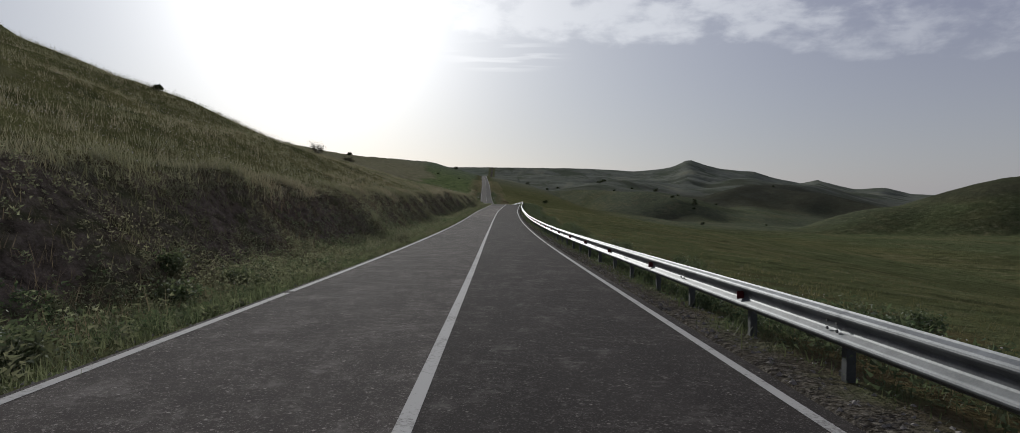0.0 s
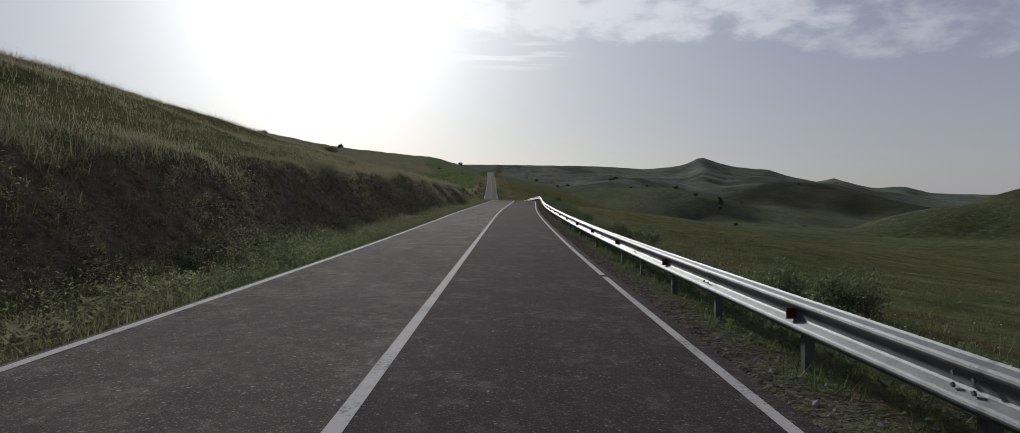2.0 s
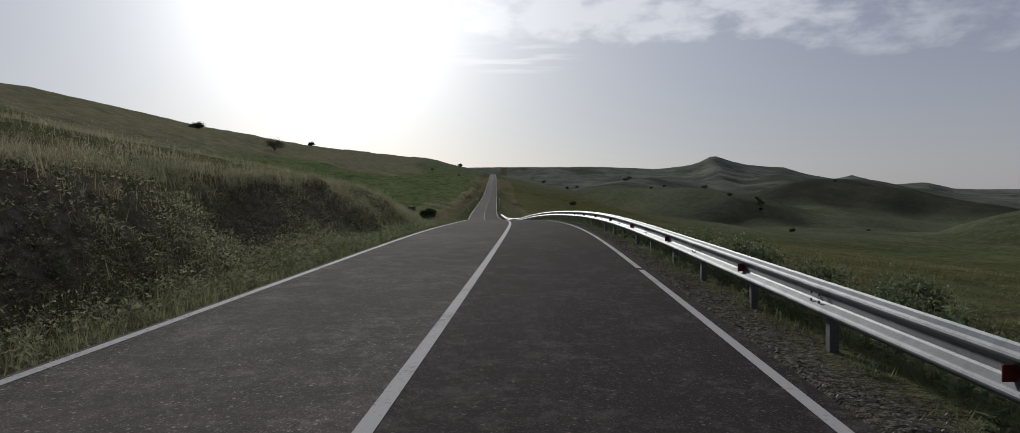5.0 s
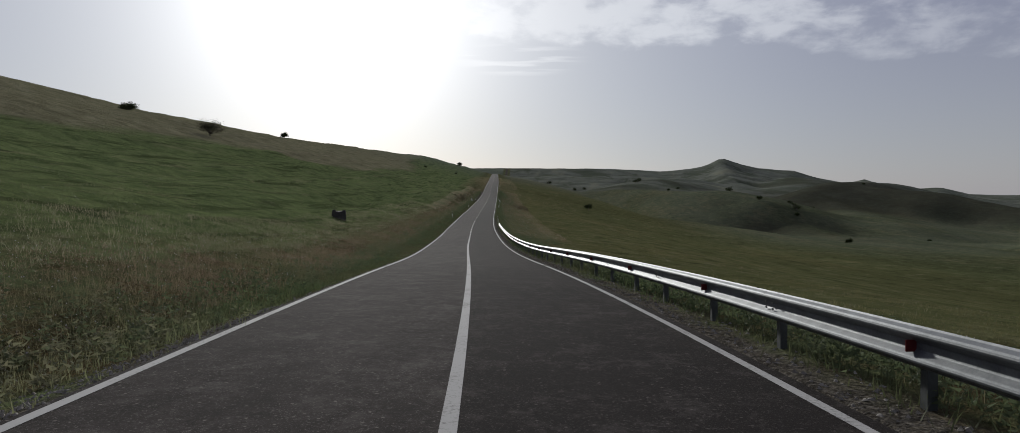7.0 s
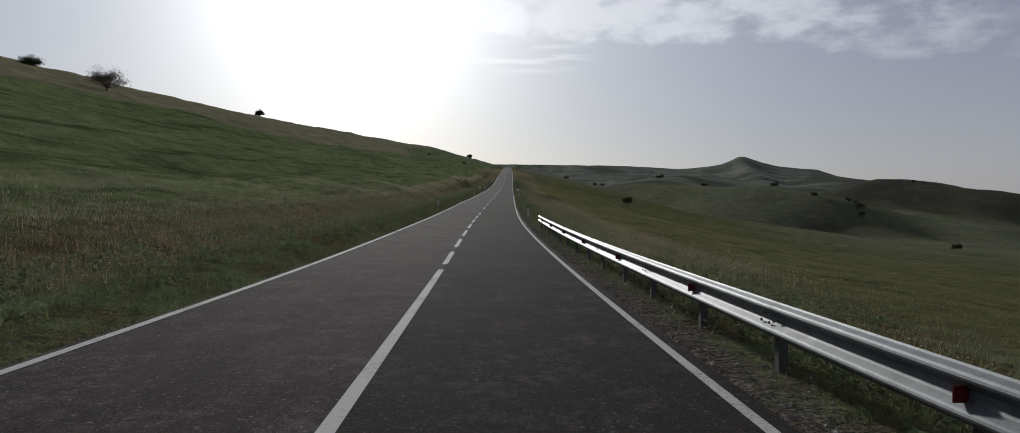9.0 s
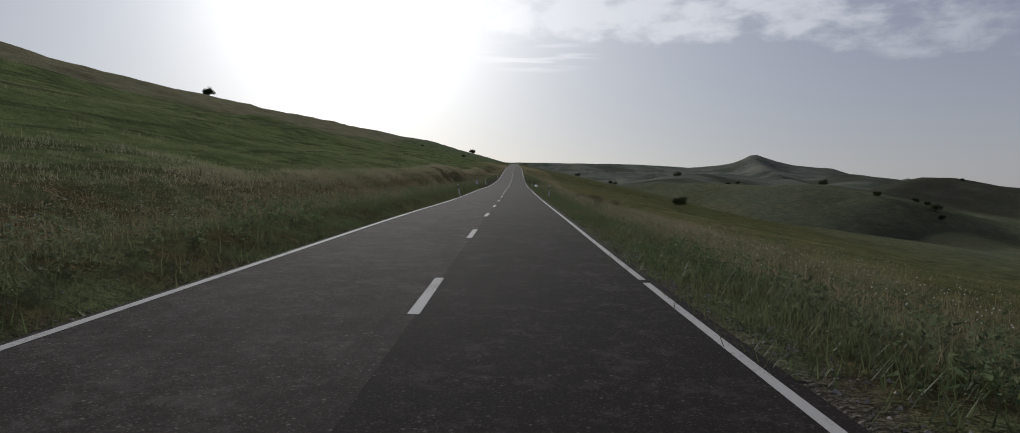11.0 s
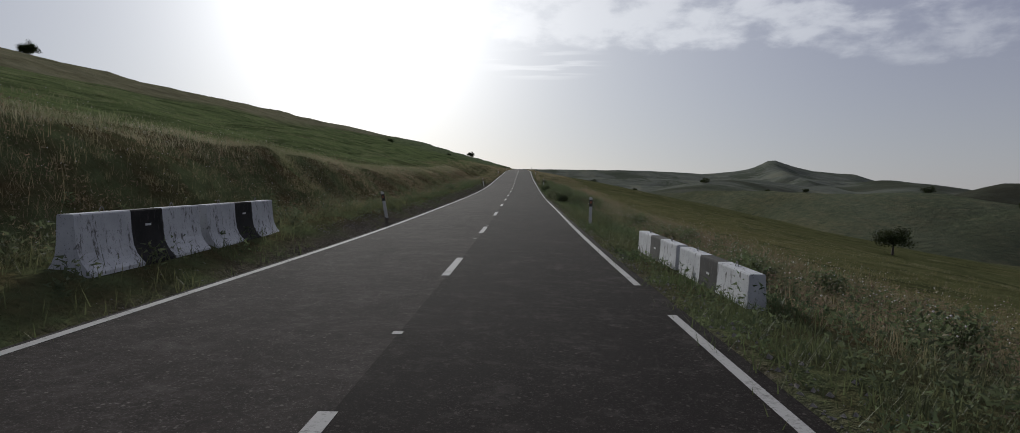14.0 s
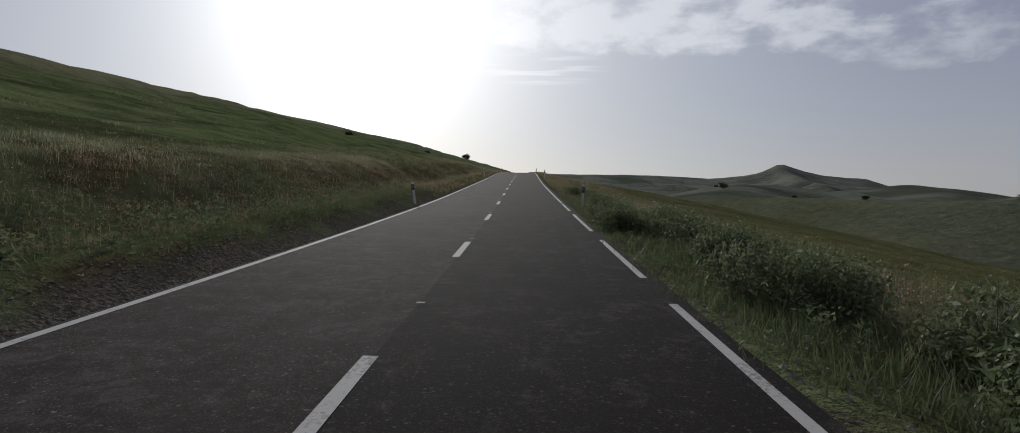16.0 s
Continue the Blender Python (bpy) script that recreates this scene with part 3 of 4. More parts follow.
BAY, BAY0, RAIL_SIDE, RAIL_MID = 4.476, 3.078, HALF + 0.741, 0.50
# the rail's wave in cross-section: out towards the road, and up
WAVE = [(0.014, -0.165), (0.020, -0.158), (0.026, -0.148), (0.068, -0.128), (0.079, -0.116), (0.083, -0.102), (0.078, -0.088), (0.066, -0.076), (0.018, -0.042), (0.006, -0.026),
        (0.006, 0.026), (0.018, 0.042), (0.066, 0.076), (0.078, 0.088), (0.083, 0.102), (0.079, 0.116), (0.066, 0.130), (0.026, 0.150), (0.014, 0.165)]


def rail_place(s):
    """A pose on the rail's line, x away from the road, y along."""
    p = road_at(np.array([s - 0.05, s, s + 0.05]), RAIL_SIDE, 0.0)
    m = Matrix.Translation(Vector(p[1]))
    return m @ Matrix.Rotation(math.atan2(p[2][1] - p[0][1], p[2][0] - p[0][0]) - math.pi / 2, 4, "Z")


def rail_section(s0, s1, parent):
    s = np.concatenate([np.linspace(s0, s1 - 0.06, 6), [s1, s1 + 0.28]])
    lap = np.where(s > s1 - 0.01, -0.005, 0.0)
    n = len(s)
    v = []
    for k in range(n):
        for out, upw in WAVE:
            v.append(road_at(np.array([s[k]]), RAIL_SIDE - 0.02 - out + lap[k], RAIL_MID + upw)[0])
    me = array_mesh("rail_section", np.array(v), grid_faces(n, len(WAVE)), [M_ZINC], False)
    ob = new("rail_section", me)
    ob.parent = parent
    sol = ob.modifiers.new("thickness", "SOLIDIFY")
    sol.thickness, sol.offset = 0.004, 0
    return ob


def post_mesh():
    """A C-shaped steel post."""
    bm = bmesh.new()
    outline = [(0.04, -0.04), (0.125, -0.04), (0.125, -0.022), (0.118, -0.022), (0.118, -0.033), (0.047, -0.033), (0.047, 0.033), (0.118, 0.033), (0.118, 0.022), (0.125, 0.022), (0.125, 0.04), (0.04, 0.04)]
    low = [bm.verts.new((x, y, -0.9)) for x, y in outline]
    high = [bm.verts.new((x, y, 0.585)) for x, y in outline]
    bm.faces.new(low[::-1]), bm.faces.new(high)
    for i in range(len(outline)):
        j = (i + 1) % len(outline)
        bm.faces.new((low[i], low[j], high[j], high[i]))
    me = bpy.data.meshes.new("post")
    bmesh.ops.recalc_face_normals(bm, faces=bm.faces)
    bm.to_mesh(me), bm.free()
    me.materials.append(M_POST)
    return me


def box(bm, cx, cy, cz, sx, sy, sz, bevel=0.0):
    g = bmesh.ops.create_cube(bm, size=1.0, matrix=Matrix.Translation((cx, cy, cz)) @ Matrix.Diagonal((sx, sy, sz, 1)))
    if bevel:
        bmesh.ops.bevel(bm, geom=list({e for v in g["verts"] for e in v.link_edges}), offset=bevel, segments=2, affect="EDGES")
    return g["verts"]


def reflector_mesh():
    """A folded bracket with a red face, held in the rail's trough."""
    bm = bmesh.new()
    box(bm, -0.065, 0.0, 0.0, 0.10, 0.012, 0.095, 0.003)
    box(bm, -0.022, 0.03, 0.0, 0.008, 0.06, 0.06, 0.002)
    me = bpy.data.meshes.new("reflector")
    bm.to_mesh(me), bm.free()
    me.materials.append(M_RED)
    return me


def bolts(bm, where):
    """The eight bolt heads of one joint."""
    for up_, out in ((0.115, -0.07), (0.035, -0.055), (-0.035, -0.055), (-0.115, -0.07)):
        for along in (0.06, 0.22):
            bmesh.ops.create_cone(bm, cap_ends=True, segments=8, radius1=0.017, radius2=0.012, depth=0.014, matrix=where @ Matrix.Translation((out - 0.02, along, up_)) @ Matrix.Rotation(radians(-90), 4, "Y"))


def guard_rail():
    thing = tagged(new("guard_rail"), "long galvanised steel guard rail on short posts with red reflectors", "guard rail")
    post, refl, heads_ = post_mesh(), reflector_mesh(), bmesh.new()
    first, last = -5, 54
    spacer = bpy.data.meshes.new("spacer")
    bm = bmesh.new()
    box(bm, 0.012, 0, 0, 0.055, 0.09, 0.2, 0.004)
    bm.to_mesh(spacer), bm.free()
    spacer.materials.append(M_POST)
    for k in range(first, last + 1):
        c = BAY0 + BAY * k
        rail_section(c - BAY / 2, c + BAY / 2, thing)
        bolts(heads_, rail_place(c + BAY / 2) @ Matrix.Translation((0, 0, RAIL_MID)))
        for name, me, s_, up_ in (("post", post, c, 0), ("post", post, c + BAY / 2 + 0.14, 0), ("reflector", refl, c, RAIL_MID), ("spacer", spacer, c, RAIL_MID), ("spacer", spacer, c + BAY / 2 + 0.14, RAIL_MID)):
            ob = new(name, me)
            ob.parent = thing
            ob.matrix_local = rail_place(s_) @ Matrix.Translation((0, 0, up_)) @ Matrix.Rotation(radians(rng.uniform(-1.2, 1.2)), 4, "X")
            if name == "reflector":
                tagged(ob, "small red reflector bracket")
    tagged(part("joint_bolts", heads_, M_BOLT, thing), kind="stuff")


guard_rail()

# ============ marker posts ============
M_WHITE = simple("white_plastic", (0.36, 0.36, 0.34), (0.48, 0.48, 0.46), 6.0, 0.5, 0, 0.1, 0.003)
M_BLACK = simple("black_band", (0.02, 0.02, 0.02), (0.035, 0.034, 0.032), 8.0, 0.6)
M_AMBER = simple("amber_reflector", (0.35, 0.10, 0.03), (0.45, 0.14, 0.04), 20.0, 0.3)


def slab(z0, z1, wide, deep, slant=0.0, bevel=0.012):
    """A post's length with rounded edges; its top may slope."""
    bm = bmesh.new()
    vs = box(bm, 0, 0, (z0 + z1) / 2, wide, deep, z1 - z0)
    for v in bm.verts:
        if slant and v.co.z > z1 - 0.001:
            v.co.z -= slant * (v.co.x / wide + 0.5)
    upright = [e for e in bm.edges if abs(e.verts[0].co.z - e.verts[1].co.z) > 0.05]
    bmesh.ops.bevel(bm, geom=upright, offset=bevel, segments=2, affect="EDGES")
    return bm


def marker_post(m, lean):
    thing = tagged(new("marker_post"), "white plastic roadside marker post with a black band", "marker post", "marker posts along the road")
    part("shaft", slab(-0.25, 0.6, 0.115, 0.05), M_WHITE, thing)
    part("band", slab(0.6, 0.86, 0.117, 0.052), M_BLACK, thing, "slanted black band")
    part("cap", slab(0.86, 0.98, 0.115, 0.05, 0.05), M_WHITE, thing)
    bm = bmesh.new()
    box(bm, 0, -0.028, 0.76, 0.035, 0.006, 0.1, 0.002)
    part("reflector", bm, M_AMBER, thing, "small amber reflector")
    thing.matrix_world = m @ lean
    return thing


def on_ground(x, y, turn=0.0, sink=0.0):
    return pose(x, y, land_at(x, y) - sink, 0, 0, turn)


first_post = None
for x, y, lx, ly in ((-0.14, 260.7, 2, -2), (-1.44, 316.9, 3, 3), (-2.75, 369.1, 0, 2), (-3.95, 421.5, 1, 4), (-5.0, 473, 0, 0), (-6.2, 525, 0, 2),
                     (-8.25, 270.8, 2, -4), (-8.8, 316.7, 4, -8), (-10.35, 368.7, 3, -9), (-11.25, 422, 2, -7), (-12.6, 473, 0, -3), (-13.4, 524, 0, 2)):
    lean = pose(0, 0, 0, lx, ly, rng.uniform(-6, 6))
    where = Matrix.Translation((x, y, land_at(x, y) + 0.03))
    first_post = marker_post(where, lean) if first_post is None else copy_thing(first_post, where @ lean)

# ============ concrete barriers ============
def concrete_paint(name, c1, c2, chips):
    m, n, b = material(name, 0.95, 0.0, 0.12)
    at = n.add("ShaderNodeTexCoord").outputs["Object"]
    f = n.noise(at, 2.2, 5, 0.6)
    c = n.mix(n.ramp(f, [(0.35, 0.0), (0.7, 1.0)]), (*c1, 1), (*c2, 1))
    low = n.noise(n.mapped(at, (1, 1, 0.35)), 11, 5, 0.75)
    c = n.mix(n.ramp(low, [(0.56, 0.0), (0.63, chips)]), c, (0.09, 0.085, 0.08, 1))
    speck = n.noise(at, 38, 4, 0.75)
    c = n.mix(n.ramp(speck, [(0.6, 0.0), (0.66, chips * 0.8)]), c, (0.06, 0.056, 0.052, 1))
    n.put(b, "Base Color", c)
    bump_in(n, b, n.noise(at, 60, 3), 0.4, 0.006)
    return m


M_CWHITE = concrete_paint("white_painted_concrete", (0.44, 0.45, 0.46), (0.33, 0.34, 0.35), 0.9)
M_CBLACK = concrete_paint("black_painted_concrete", (0.014, 0.0135, 0.0135), (0.03, 0.029, 0.028), 0.3)
M_MARK = simple("pale_stencil", (0.5, 0.5, 0.5), (0.6, 0.6, 0.6), 30.0, 0.8)


def barrier_piece(y0, y1, high=0.8):
    """A length of a barrier with curved flanks."""
    bm = bmesh.new()
    half = [(0.30, 0.0), (0.30, 0.05), (0.25, 0.10), (0.19, 0.18), (0.145, 0.29), (0.122, 0.44), (0.112, 0.6), (0.105, high - 0.02), (0.09, high)]
    outline = [(x, z) for x, z in half] + [(-x, z) for x, z in half[::-1]]
    a = [bm.verts.new((x, y0, z)) for x, z in outline]
    b = [bm.verts.new((x, y1, z)) for x, z in outline]
    for i in range(len(outline)):
        j = (i + 1) % len(outline)
        bm.faces.new((a[i], a[j], b[j], b[i]))
    bm.faces.new(a[::-1]), bm.faces.new(b)
    bmesh.ops.recalc_face_normals(bm, faces=bm.faces)
    return bm


def barrier(where, label):
    thing = tagged(new("concrete_barrier"), label, "barrier", "concrete road barriers")
    for name, y0, y1, mat in (("white_panel", -1.62, -0.42, M_CWHITE), ("black_panel", -0.42, 0.42, M_CBLACK), ("white_panel", 0.42, 1.62, M_CWHITE)):
        part(name, barrier_piece(y0, y1), mat, thing)
    for y in (-0.9, 0.9):                 # lifting loops of bent bar
        bm = bmesh.new()
        for k in range(6):
            a, b = math.pi * k / 6, math.pi * (k + 1) / 6
            p, q = Vector((0, y + 0.05 * math.cos(a), 0.78 + 0.09 * math.sin(a))), Vector((0, y + 0.05 * math.cos(b), 0.78 + 0.09 * math.sin(b)))
            bmesh.ops.create_cone(bm, cap_ends=False, segments=6, radius1=0.007, radius2=0.007, depth=(q - p).length * 1.1, matrix=Matrix.Translation((p + q) / 2) @ (q - p).to_track_quat("Z", "Y").to_matrix().to_4x4())
        part("lifting_loop", bm, M_BOLT, thing, "rusty lifting loop of steel bar")
    for side in (-1, 1):
        bm = bmesh.new()
        for k in range(4):
            box(bm, side * 0.118, -0.06 + 0.04 * k, 0.57, 0.006, 0.028, 0.032)
        part("stencil_bars", bm, M_MARK, thing, "small pale stencilled marks")
    thing.matrix_world = where
    return thing


one = None
for x0, y0, z0, x1, y1, z1, text in ((-10.62, 353.1, 0.96, -10.98, 360.0, 1.2, "left"), (-1.98, 353.5, 0.22, -2.25, 360.5, 0.5, "right")):
    for k in (0.25, 0.75):
        x, y, z = x0 + (x1 - x0) * k, y0 + (y1 - y0) * k, z0 + (z1 - z0) * k
        turn = math.degrees(math.atan2(y1 - y0, x1 - x0)) - 90 + rng.uniform(-0.6, 0.6)
        tilt = math.degrees(math.atan2(z1 - z0, y1 - y0))
        where = pose(x, y, z - 0.06, tilt, 0, turn)
        one = barrier(where, "white and black painted concrete barrier standing in roadside weeds") if one is None else copy_thing(one, where)

# ============ trees and bushes ============
M_BARK = simple("grey_bark", (0.06, 0.05, 0.04), (0.12, 0.1, 0.08), 9.0, 0.9, 0, 0.6, 0.02)
M_TREE_LEAF = leafy("tree_leaf", (0.0222, 0.0333, 0.0104), (0.0407, 0.0555, 0.0163), (0.0333, 0.037, 0.0148), 0.6, 0.2)
M_TWIG_LEAF = leafy("dry_leaf", (0.037, 0.037, 0.0207), (0.0592, 0.0577, 0.0333), (0.0444, 0.037, 0.0222), 0.7, 0.2)


def limb(bm, a, b, r0, r1, segs=6):
    d = b - a
    bmesh.ops.create_cone(bm, cap_ends=True, segments=segs, radius1=r0, radius2=r1, depth=d.length, matrix=Matrix.Translation((a + b) / 2) @ d.to_track_quat("Z", "Y").to_matrix().to_4x4())


def leaf_cloud(name, centres, per, spread, size, mat, r, flat=1.0):
    """Many small folded leaves gathered round the given twig ends."""
    n = len(centres) * per
    c = np.repeat(np.array([tuple(c) for c in centres]), per, 0) + np.clip(r.normal(0, 1, (n, 3)), -2, 2) * spread * np.array([1, 1, flat])
    a = r.normal(0, 1, (n, 3))
    a /= np.linalg.norm(a, axis=1)[:, None]
    b = np.cross(a, r.normal(0, 1, (n, 3)))
    b /= np.linalg.norm(b, axis=1)[:, None] + 1e-9
    k = size * r.uniform(0.6, 1.4, (n, 1))
    v = np.stack([c - a * k, c + b * k * 0.45, c + a * k, c - b * k * 0.45], 1).reshape(-1, 3)
    return array_mesh(name, v, np.arange(n * 4).reshape(-1, 4), [mat])


def tree(name, label, category, x, y, high, wide, stem, seed, leaves=60, size=0.11, mat=None, flat=0.55, sink=0.1, group="", low=0.55):
    """Trunk, limbs, twigs and a crown of many small leaves. stem: bare height of the trunk."""
    r = np.random.RandomState(seed)
    thing = tagged(new(name), label, category, group)
    bm, ends = bmesh.new(), []
    top = Vector((r.uniform(-0.1, 0.1) * high, r.uniform(-0.1, 0.1) * high, max(stem, 0.12 * high)))
    limb(bm, Vector((0, 0, -sink - 0.3)), top, 0.05 * high, 0.035 * high, 8)
    count = 13
    for k in range(count):
        ang = 2 * math.pi * (k + r.uniform(-0.3, 0.3)) / count
        out = wide / 2 * r.uniform(0.45, 0.95)
        tip = Vector((math.cos(ang) * out, math.sin(ang) * out, high * r.uniform(low, 0.95) * (1.05 - 0.3 * out / (wide / 2))))
        mid = top.lerp(tip, 0.5) + Vector(r.normal(0, 0.05 * high, 3))
        limb(bm, top, mid, 0.024 * high, 0.014 * high)
        limb(bm, mid, tip, 0.014 * high, 0.005 * high, 5)
        ends += [tip, mid.lerp(tip, 0.55)]
        for q in range(3):
            twig = mid.lerp(tip, r.uniform(0.2, 0.9)) + Vector(r.normal(0, 1, 3)) * wide * 0.13
            twig.z = min(max(twig.z, stem * 0.9 + 0.1), high * 1.02)
            limb(bm, mid.lerp(tip, 0.4), twig, 0.008 * high, 0.003 * high, 4)
            ends.append(twig)
    part("trunk", bm, M_BARK, thing, smooth=True)
    crown = new("crown", leaf_cloud("crown", ends, leaves, wide * 0.11, size, mat or M_TREE_LEAF, r, flat))
    crown.parent = thing
    thing.matrix_world = on_ground(x, y, r.uniform(0, 360), sink)
    return thing


tree("tree", "small dark flat-topped tree standing alone in a grassy field", "tree", 31.6, 410.9, 2.8, 3.1, 1.25, 3, 85, 0.085, None, 0.5, 0.1, "", 0.72)
tree("tree", "round dark tree standing alone on the brow of a hill", "tree", -111.6, 472.4, 2.5, 3.1, 0.4, 5, 150, 0.085, None, 0.7, 0.1, "", 0.5)
tree("bush", "wide dark twiggy bush on a grassy hillside", "bush", -78.3, 329.1, 4.2, 5.8, 0.3, 7, 60, 0.11, M_TWIG_LEAF)
tree("bush", "low dark bush on the skyline of the hill", "bush", -122.9, 366.4, 2.6, 4.6, 0.3, 9, 80, 0.12, M_TREE_LEAF)
tree("bush", "low dark bush on the skyline of the hill", "bush", -127.5, 371.0, 1.5, 3.0, 0.2, 10, 50, 0.1, M_TREE_LEAF)
tree("bush", "thin twiggy shrub on a grassy hilltop", "bush", -19.8, 70.8, 2.1, 1.7, 0.2, 11, 18, 0.045, M_TWIG_LEAF, 1.0)
tree("bush", "dark round bush at the foot of a cut bank", "bush", -4.15, 165.6, 1.2, 1.0, 0.1, 13, 90, 0.05, None, 1.0)
tree("tree", "distant round tree on a hilltop", "tree", -55.0, 820.4, 3.6, 5.0, 0.4, 15, 60, 0.2)
for k, (x, y, h, wd) in enumerate(((-30, 57, 0.5, 1.9), (-52, 545, 1.2, 2.2), (-34, 552, 1.0, 2.0),
                                 (154, 605, 3.6, 6.0), (158, 560, 2.6, 4.0), (181, 569, 2.4, 4.2), (176, 552, 2.2, 3.6), (172, 540, 3.4, 4.6), (168, 530, 1.8, 3.0), (139, 419, 2.4, 2.6), (203, 466, 1.2, 2.0), (215, 610, 2.2, 4.0), (120, 640, 1.8, 3.0),
                                 (150, 928, 4.0, 6.5), (157, 945, 4.5, 7.5), (163, 968, 3.6, 6.0), (170, 1000, 4.4, 7.0), (184, 1067, 3.8, 6.5), (60, 760, 3.0, 5.0), (190, 880, 3.0, 5.0), (40, 840, 4, 7), (352, 790, 2.4, 4.0), (96, 1000, 4, 6), (250, 860, 3, 5))):
    tree("bush", "dark bush growing on open grassland", "bush", x, y, h, min(wd, 1.25 * h), 0.2 * h, 40 + k, 26, 0.1 + 0.02 * h, None, 0.8, 0.1, "bushes scattered over the hills")


# ============ broken concrete block in the field ============
def rubble(x, y):
    bm = bmesh.new()
    box(bm, 0, 0, 0.35, 1.35, 0.55, 0.95, 0.05)
    box(bm, -0.45, 0.02, 0.85, 0.35, 0.42, 0.3, 0.05)
    box(bm, 0.5, -0.03, 0.85, 0.28, 0.4, 0.2, 0.04)
    for v in bm.verts:
        v.co += Vector((bumps(np.array([v.co.x * 9 + v.co.z * 5]), np.array([v.co.y * 9 + v.co.z * 7]), 1.0, 3)[0], 0, bumps(np.array([v.co.x * 8]), np.array([v.co.y * 8 + 3]), 1.0, 5)[0])) * 0.05
    ob = part("stone_block", bm, simple("dark_stone", (0.03, 0.028, 0.026), (0.06, 0.056, 0.05), 2.0, 0.9, 0, 0.5, 0.03))
    ob.matrix_world = on_ground(x, y, 8, 0.12)
    tagged(ob, "dark broken stone block lying in the field", "stone block")


rubble(-15.2, 226.2)


# ============ shrubs behind and beside the road ============
M_WEED = leafy("weed_leaf", (0.06, 0.086, 0.04), (0.122, 0.15, 0.074), (0.13, 0.12, 0.07), 0.75, 0.35, 0.94)
M_DRY = leafy("dry_weed_leaf", (0.06, 0.055, 0.03), (0.115, 0.09, 0.056), (0.09, 0.08, 0.04), 0.8, 0.35)
M_STEM = simple("weed_stem", (0.06, 0.065, 0.03), (0.1, 0.09, 0.05), 12.0, 0.8)


def shrub(x, y, high, wide, seed, n=28, per=33, size=0.046, mat=None, label="leafy green roadside shrub with pale undersides to its leaves"):
    """A leafy roadside shrub: many leaning stems with broad leaves."""
    r = np.random.RandomState(seed)
    thing = tagged(new("shrub"), label, "shrub", "shrubs beside the road")
    bm, ends = bmesh.new(), []
    for k in range(n):
        ang, out = r.uniform(0, 2 * math.pi), wide / 2 * math.sqrt(r.uniform(0, 1))
        tip = Vector((math.cos(ang) * out, math.sin(ang) * out, high * r.uniform(0.65, 1.05) * (1.0 - 0.35 * (2 * out / wide) ** 2)))
        foot = Vector((tip.x * 0.5, tip.y * 0.5, -0.1))
        limb(bm, foot, tip, 0.011, 0.004, 4)
        ends += [foot.lerp(tip, f) + Vector(r.normal(0, 0.06, 3)) for f in (0.3, 0.5, 0.7, 0.85, 1.0)]
    part("woody_base", bm, M_STEM, thing)
    lv = new("foliage", leaf_cloud("foliage", ends, per // 3, 0.1, size, mat or M_WEED, r, 0.8))
    lv.parent = thing
    thing.matrix_world = on_ground(x, y, r.uniform(0, 360), 0.05)


def shrubs(s0, s1, a, b, count, h0, h1, seed, **look_):
    r = random.Random(seed)
    for k in range(count):
        p = road_at(np.array([r.uniform(s0, s1)]), r.uniform(a, b))[0]
        h = r.uniform(h0, h1)
        shrub(float(p[0]), float(p[1]), h, h * r.uniform(1.1, 1.7), seed * 100 + k, **look_)


shrubs(394, 417, 3.75, 6.2, 46, 0.65, 0.95, 1, per=66, size=0.033)
shrubs(386, 400, 3.85, 6.6, 26, 0.6, 0.85, 16, per=66, size=0.033)
shrubs(411, 434, 4.0, 5.2, 12, 0.45, 0.7, 2, per=48, size=0.041)
shrubs(86, 112, 4.9, 6.5, 9, 0.4, 0.8, 3, size=0.039)
shrubs(128, 156, 5.0, 7.5, 10, 0.35, 0.75, 4, size=0.039)
shrubs(2, 34, 5.2, 8.5, 9, 0.35, 0.6, 5, size=0.039)
shrubs(1, 18, -7.5, -4.6, 12, 0.28, 0.48, 6)
shrubs(401.6, 403.0, -5.6, -4.8, 3, 0.4, 0.55, 7)
shrubs(42, 62, 5.0, 8.0, 11, 0.45, 0.85, 13, size=0.039)
shrubs(70, 87, 4.9, 7.5, 8, 0.45, 0.8, 14, size=0.039)
shrubs(112, 129, 5.0, 7.5, 6, 0.4, 0.7, 15, size=0.039)
shrubs(350, 388, 5.6, 9.0, 14, 0.5, 0.8, 9, size=0.039)
shrubs(327, 343, 8.2, 11.5, 13, 0.7, 1.1, 12, size=0.03, mat=M_DRY, label="tall brown seeding weed with thin branching stalks")

# ============ grass, weeds, flowers and stones ============
M_GRASS = leafy("green_grass", (0.0459, 0.0651, 0.0281), (0.0851, 0.107, 0.0481), (0.0925, 0.0962, 0.0481), 0.6, 0.45)
M_STRAW = leafy("dry_grass", (0.192, 0.174, 0.111), (0.281, 0.255, 0.17), (0.155, 0.155, 0.0925), 0.65, 0.45)
M_RUST = leafy("brown_weeds", (0.139, 0.109, 0.0694), (0.222, 0.176, 0.116), (0.13, 0.13, 0.0694), 0.7, 0.45)
M_LUSH = leafy("field_grass", (0.0829, 0.106, 0.0514), (0.137, 0.158, 0.0829), (0.149, 0.149, 0.0829), 0.6, 0.5)
M_HERB = leafy("herb_leaf", (0.0488, 0.0716, 0.0359), (0.11, 0.139, 0.0692), (0.0895, 0.102, 0.057), 0.9, 0.4)
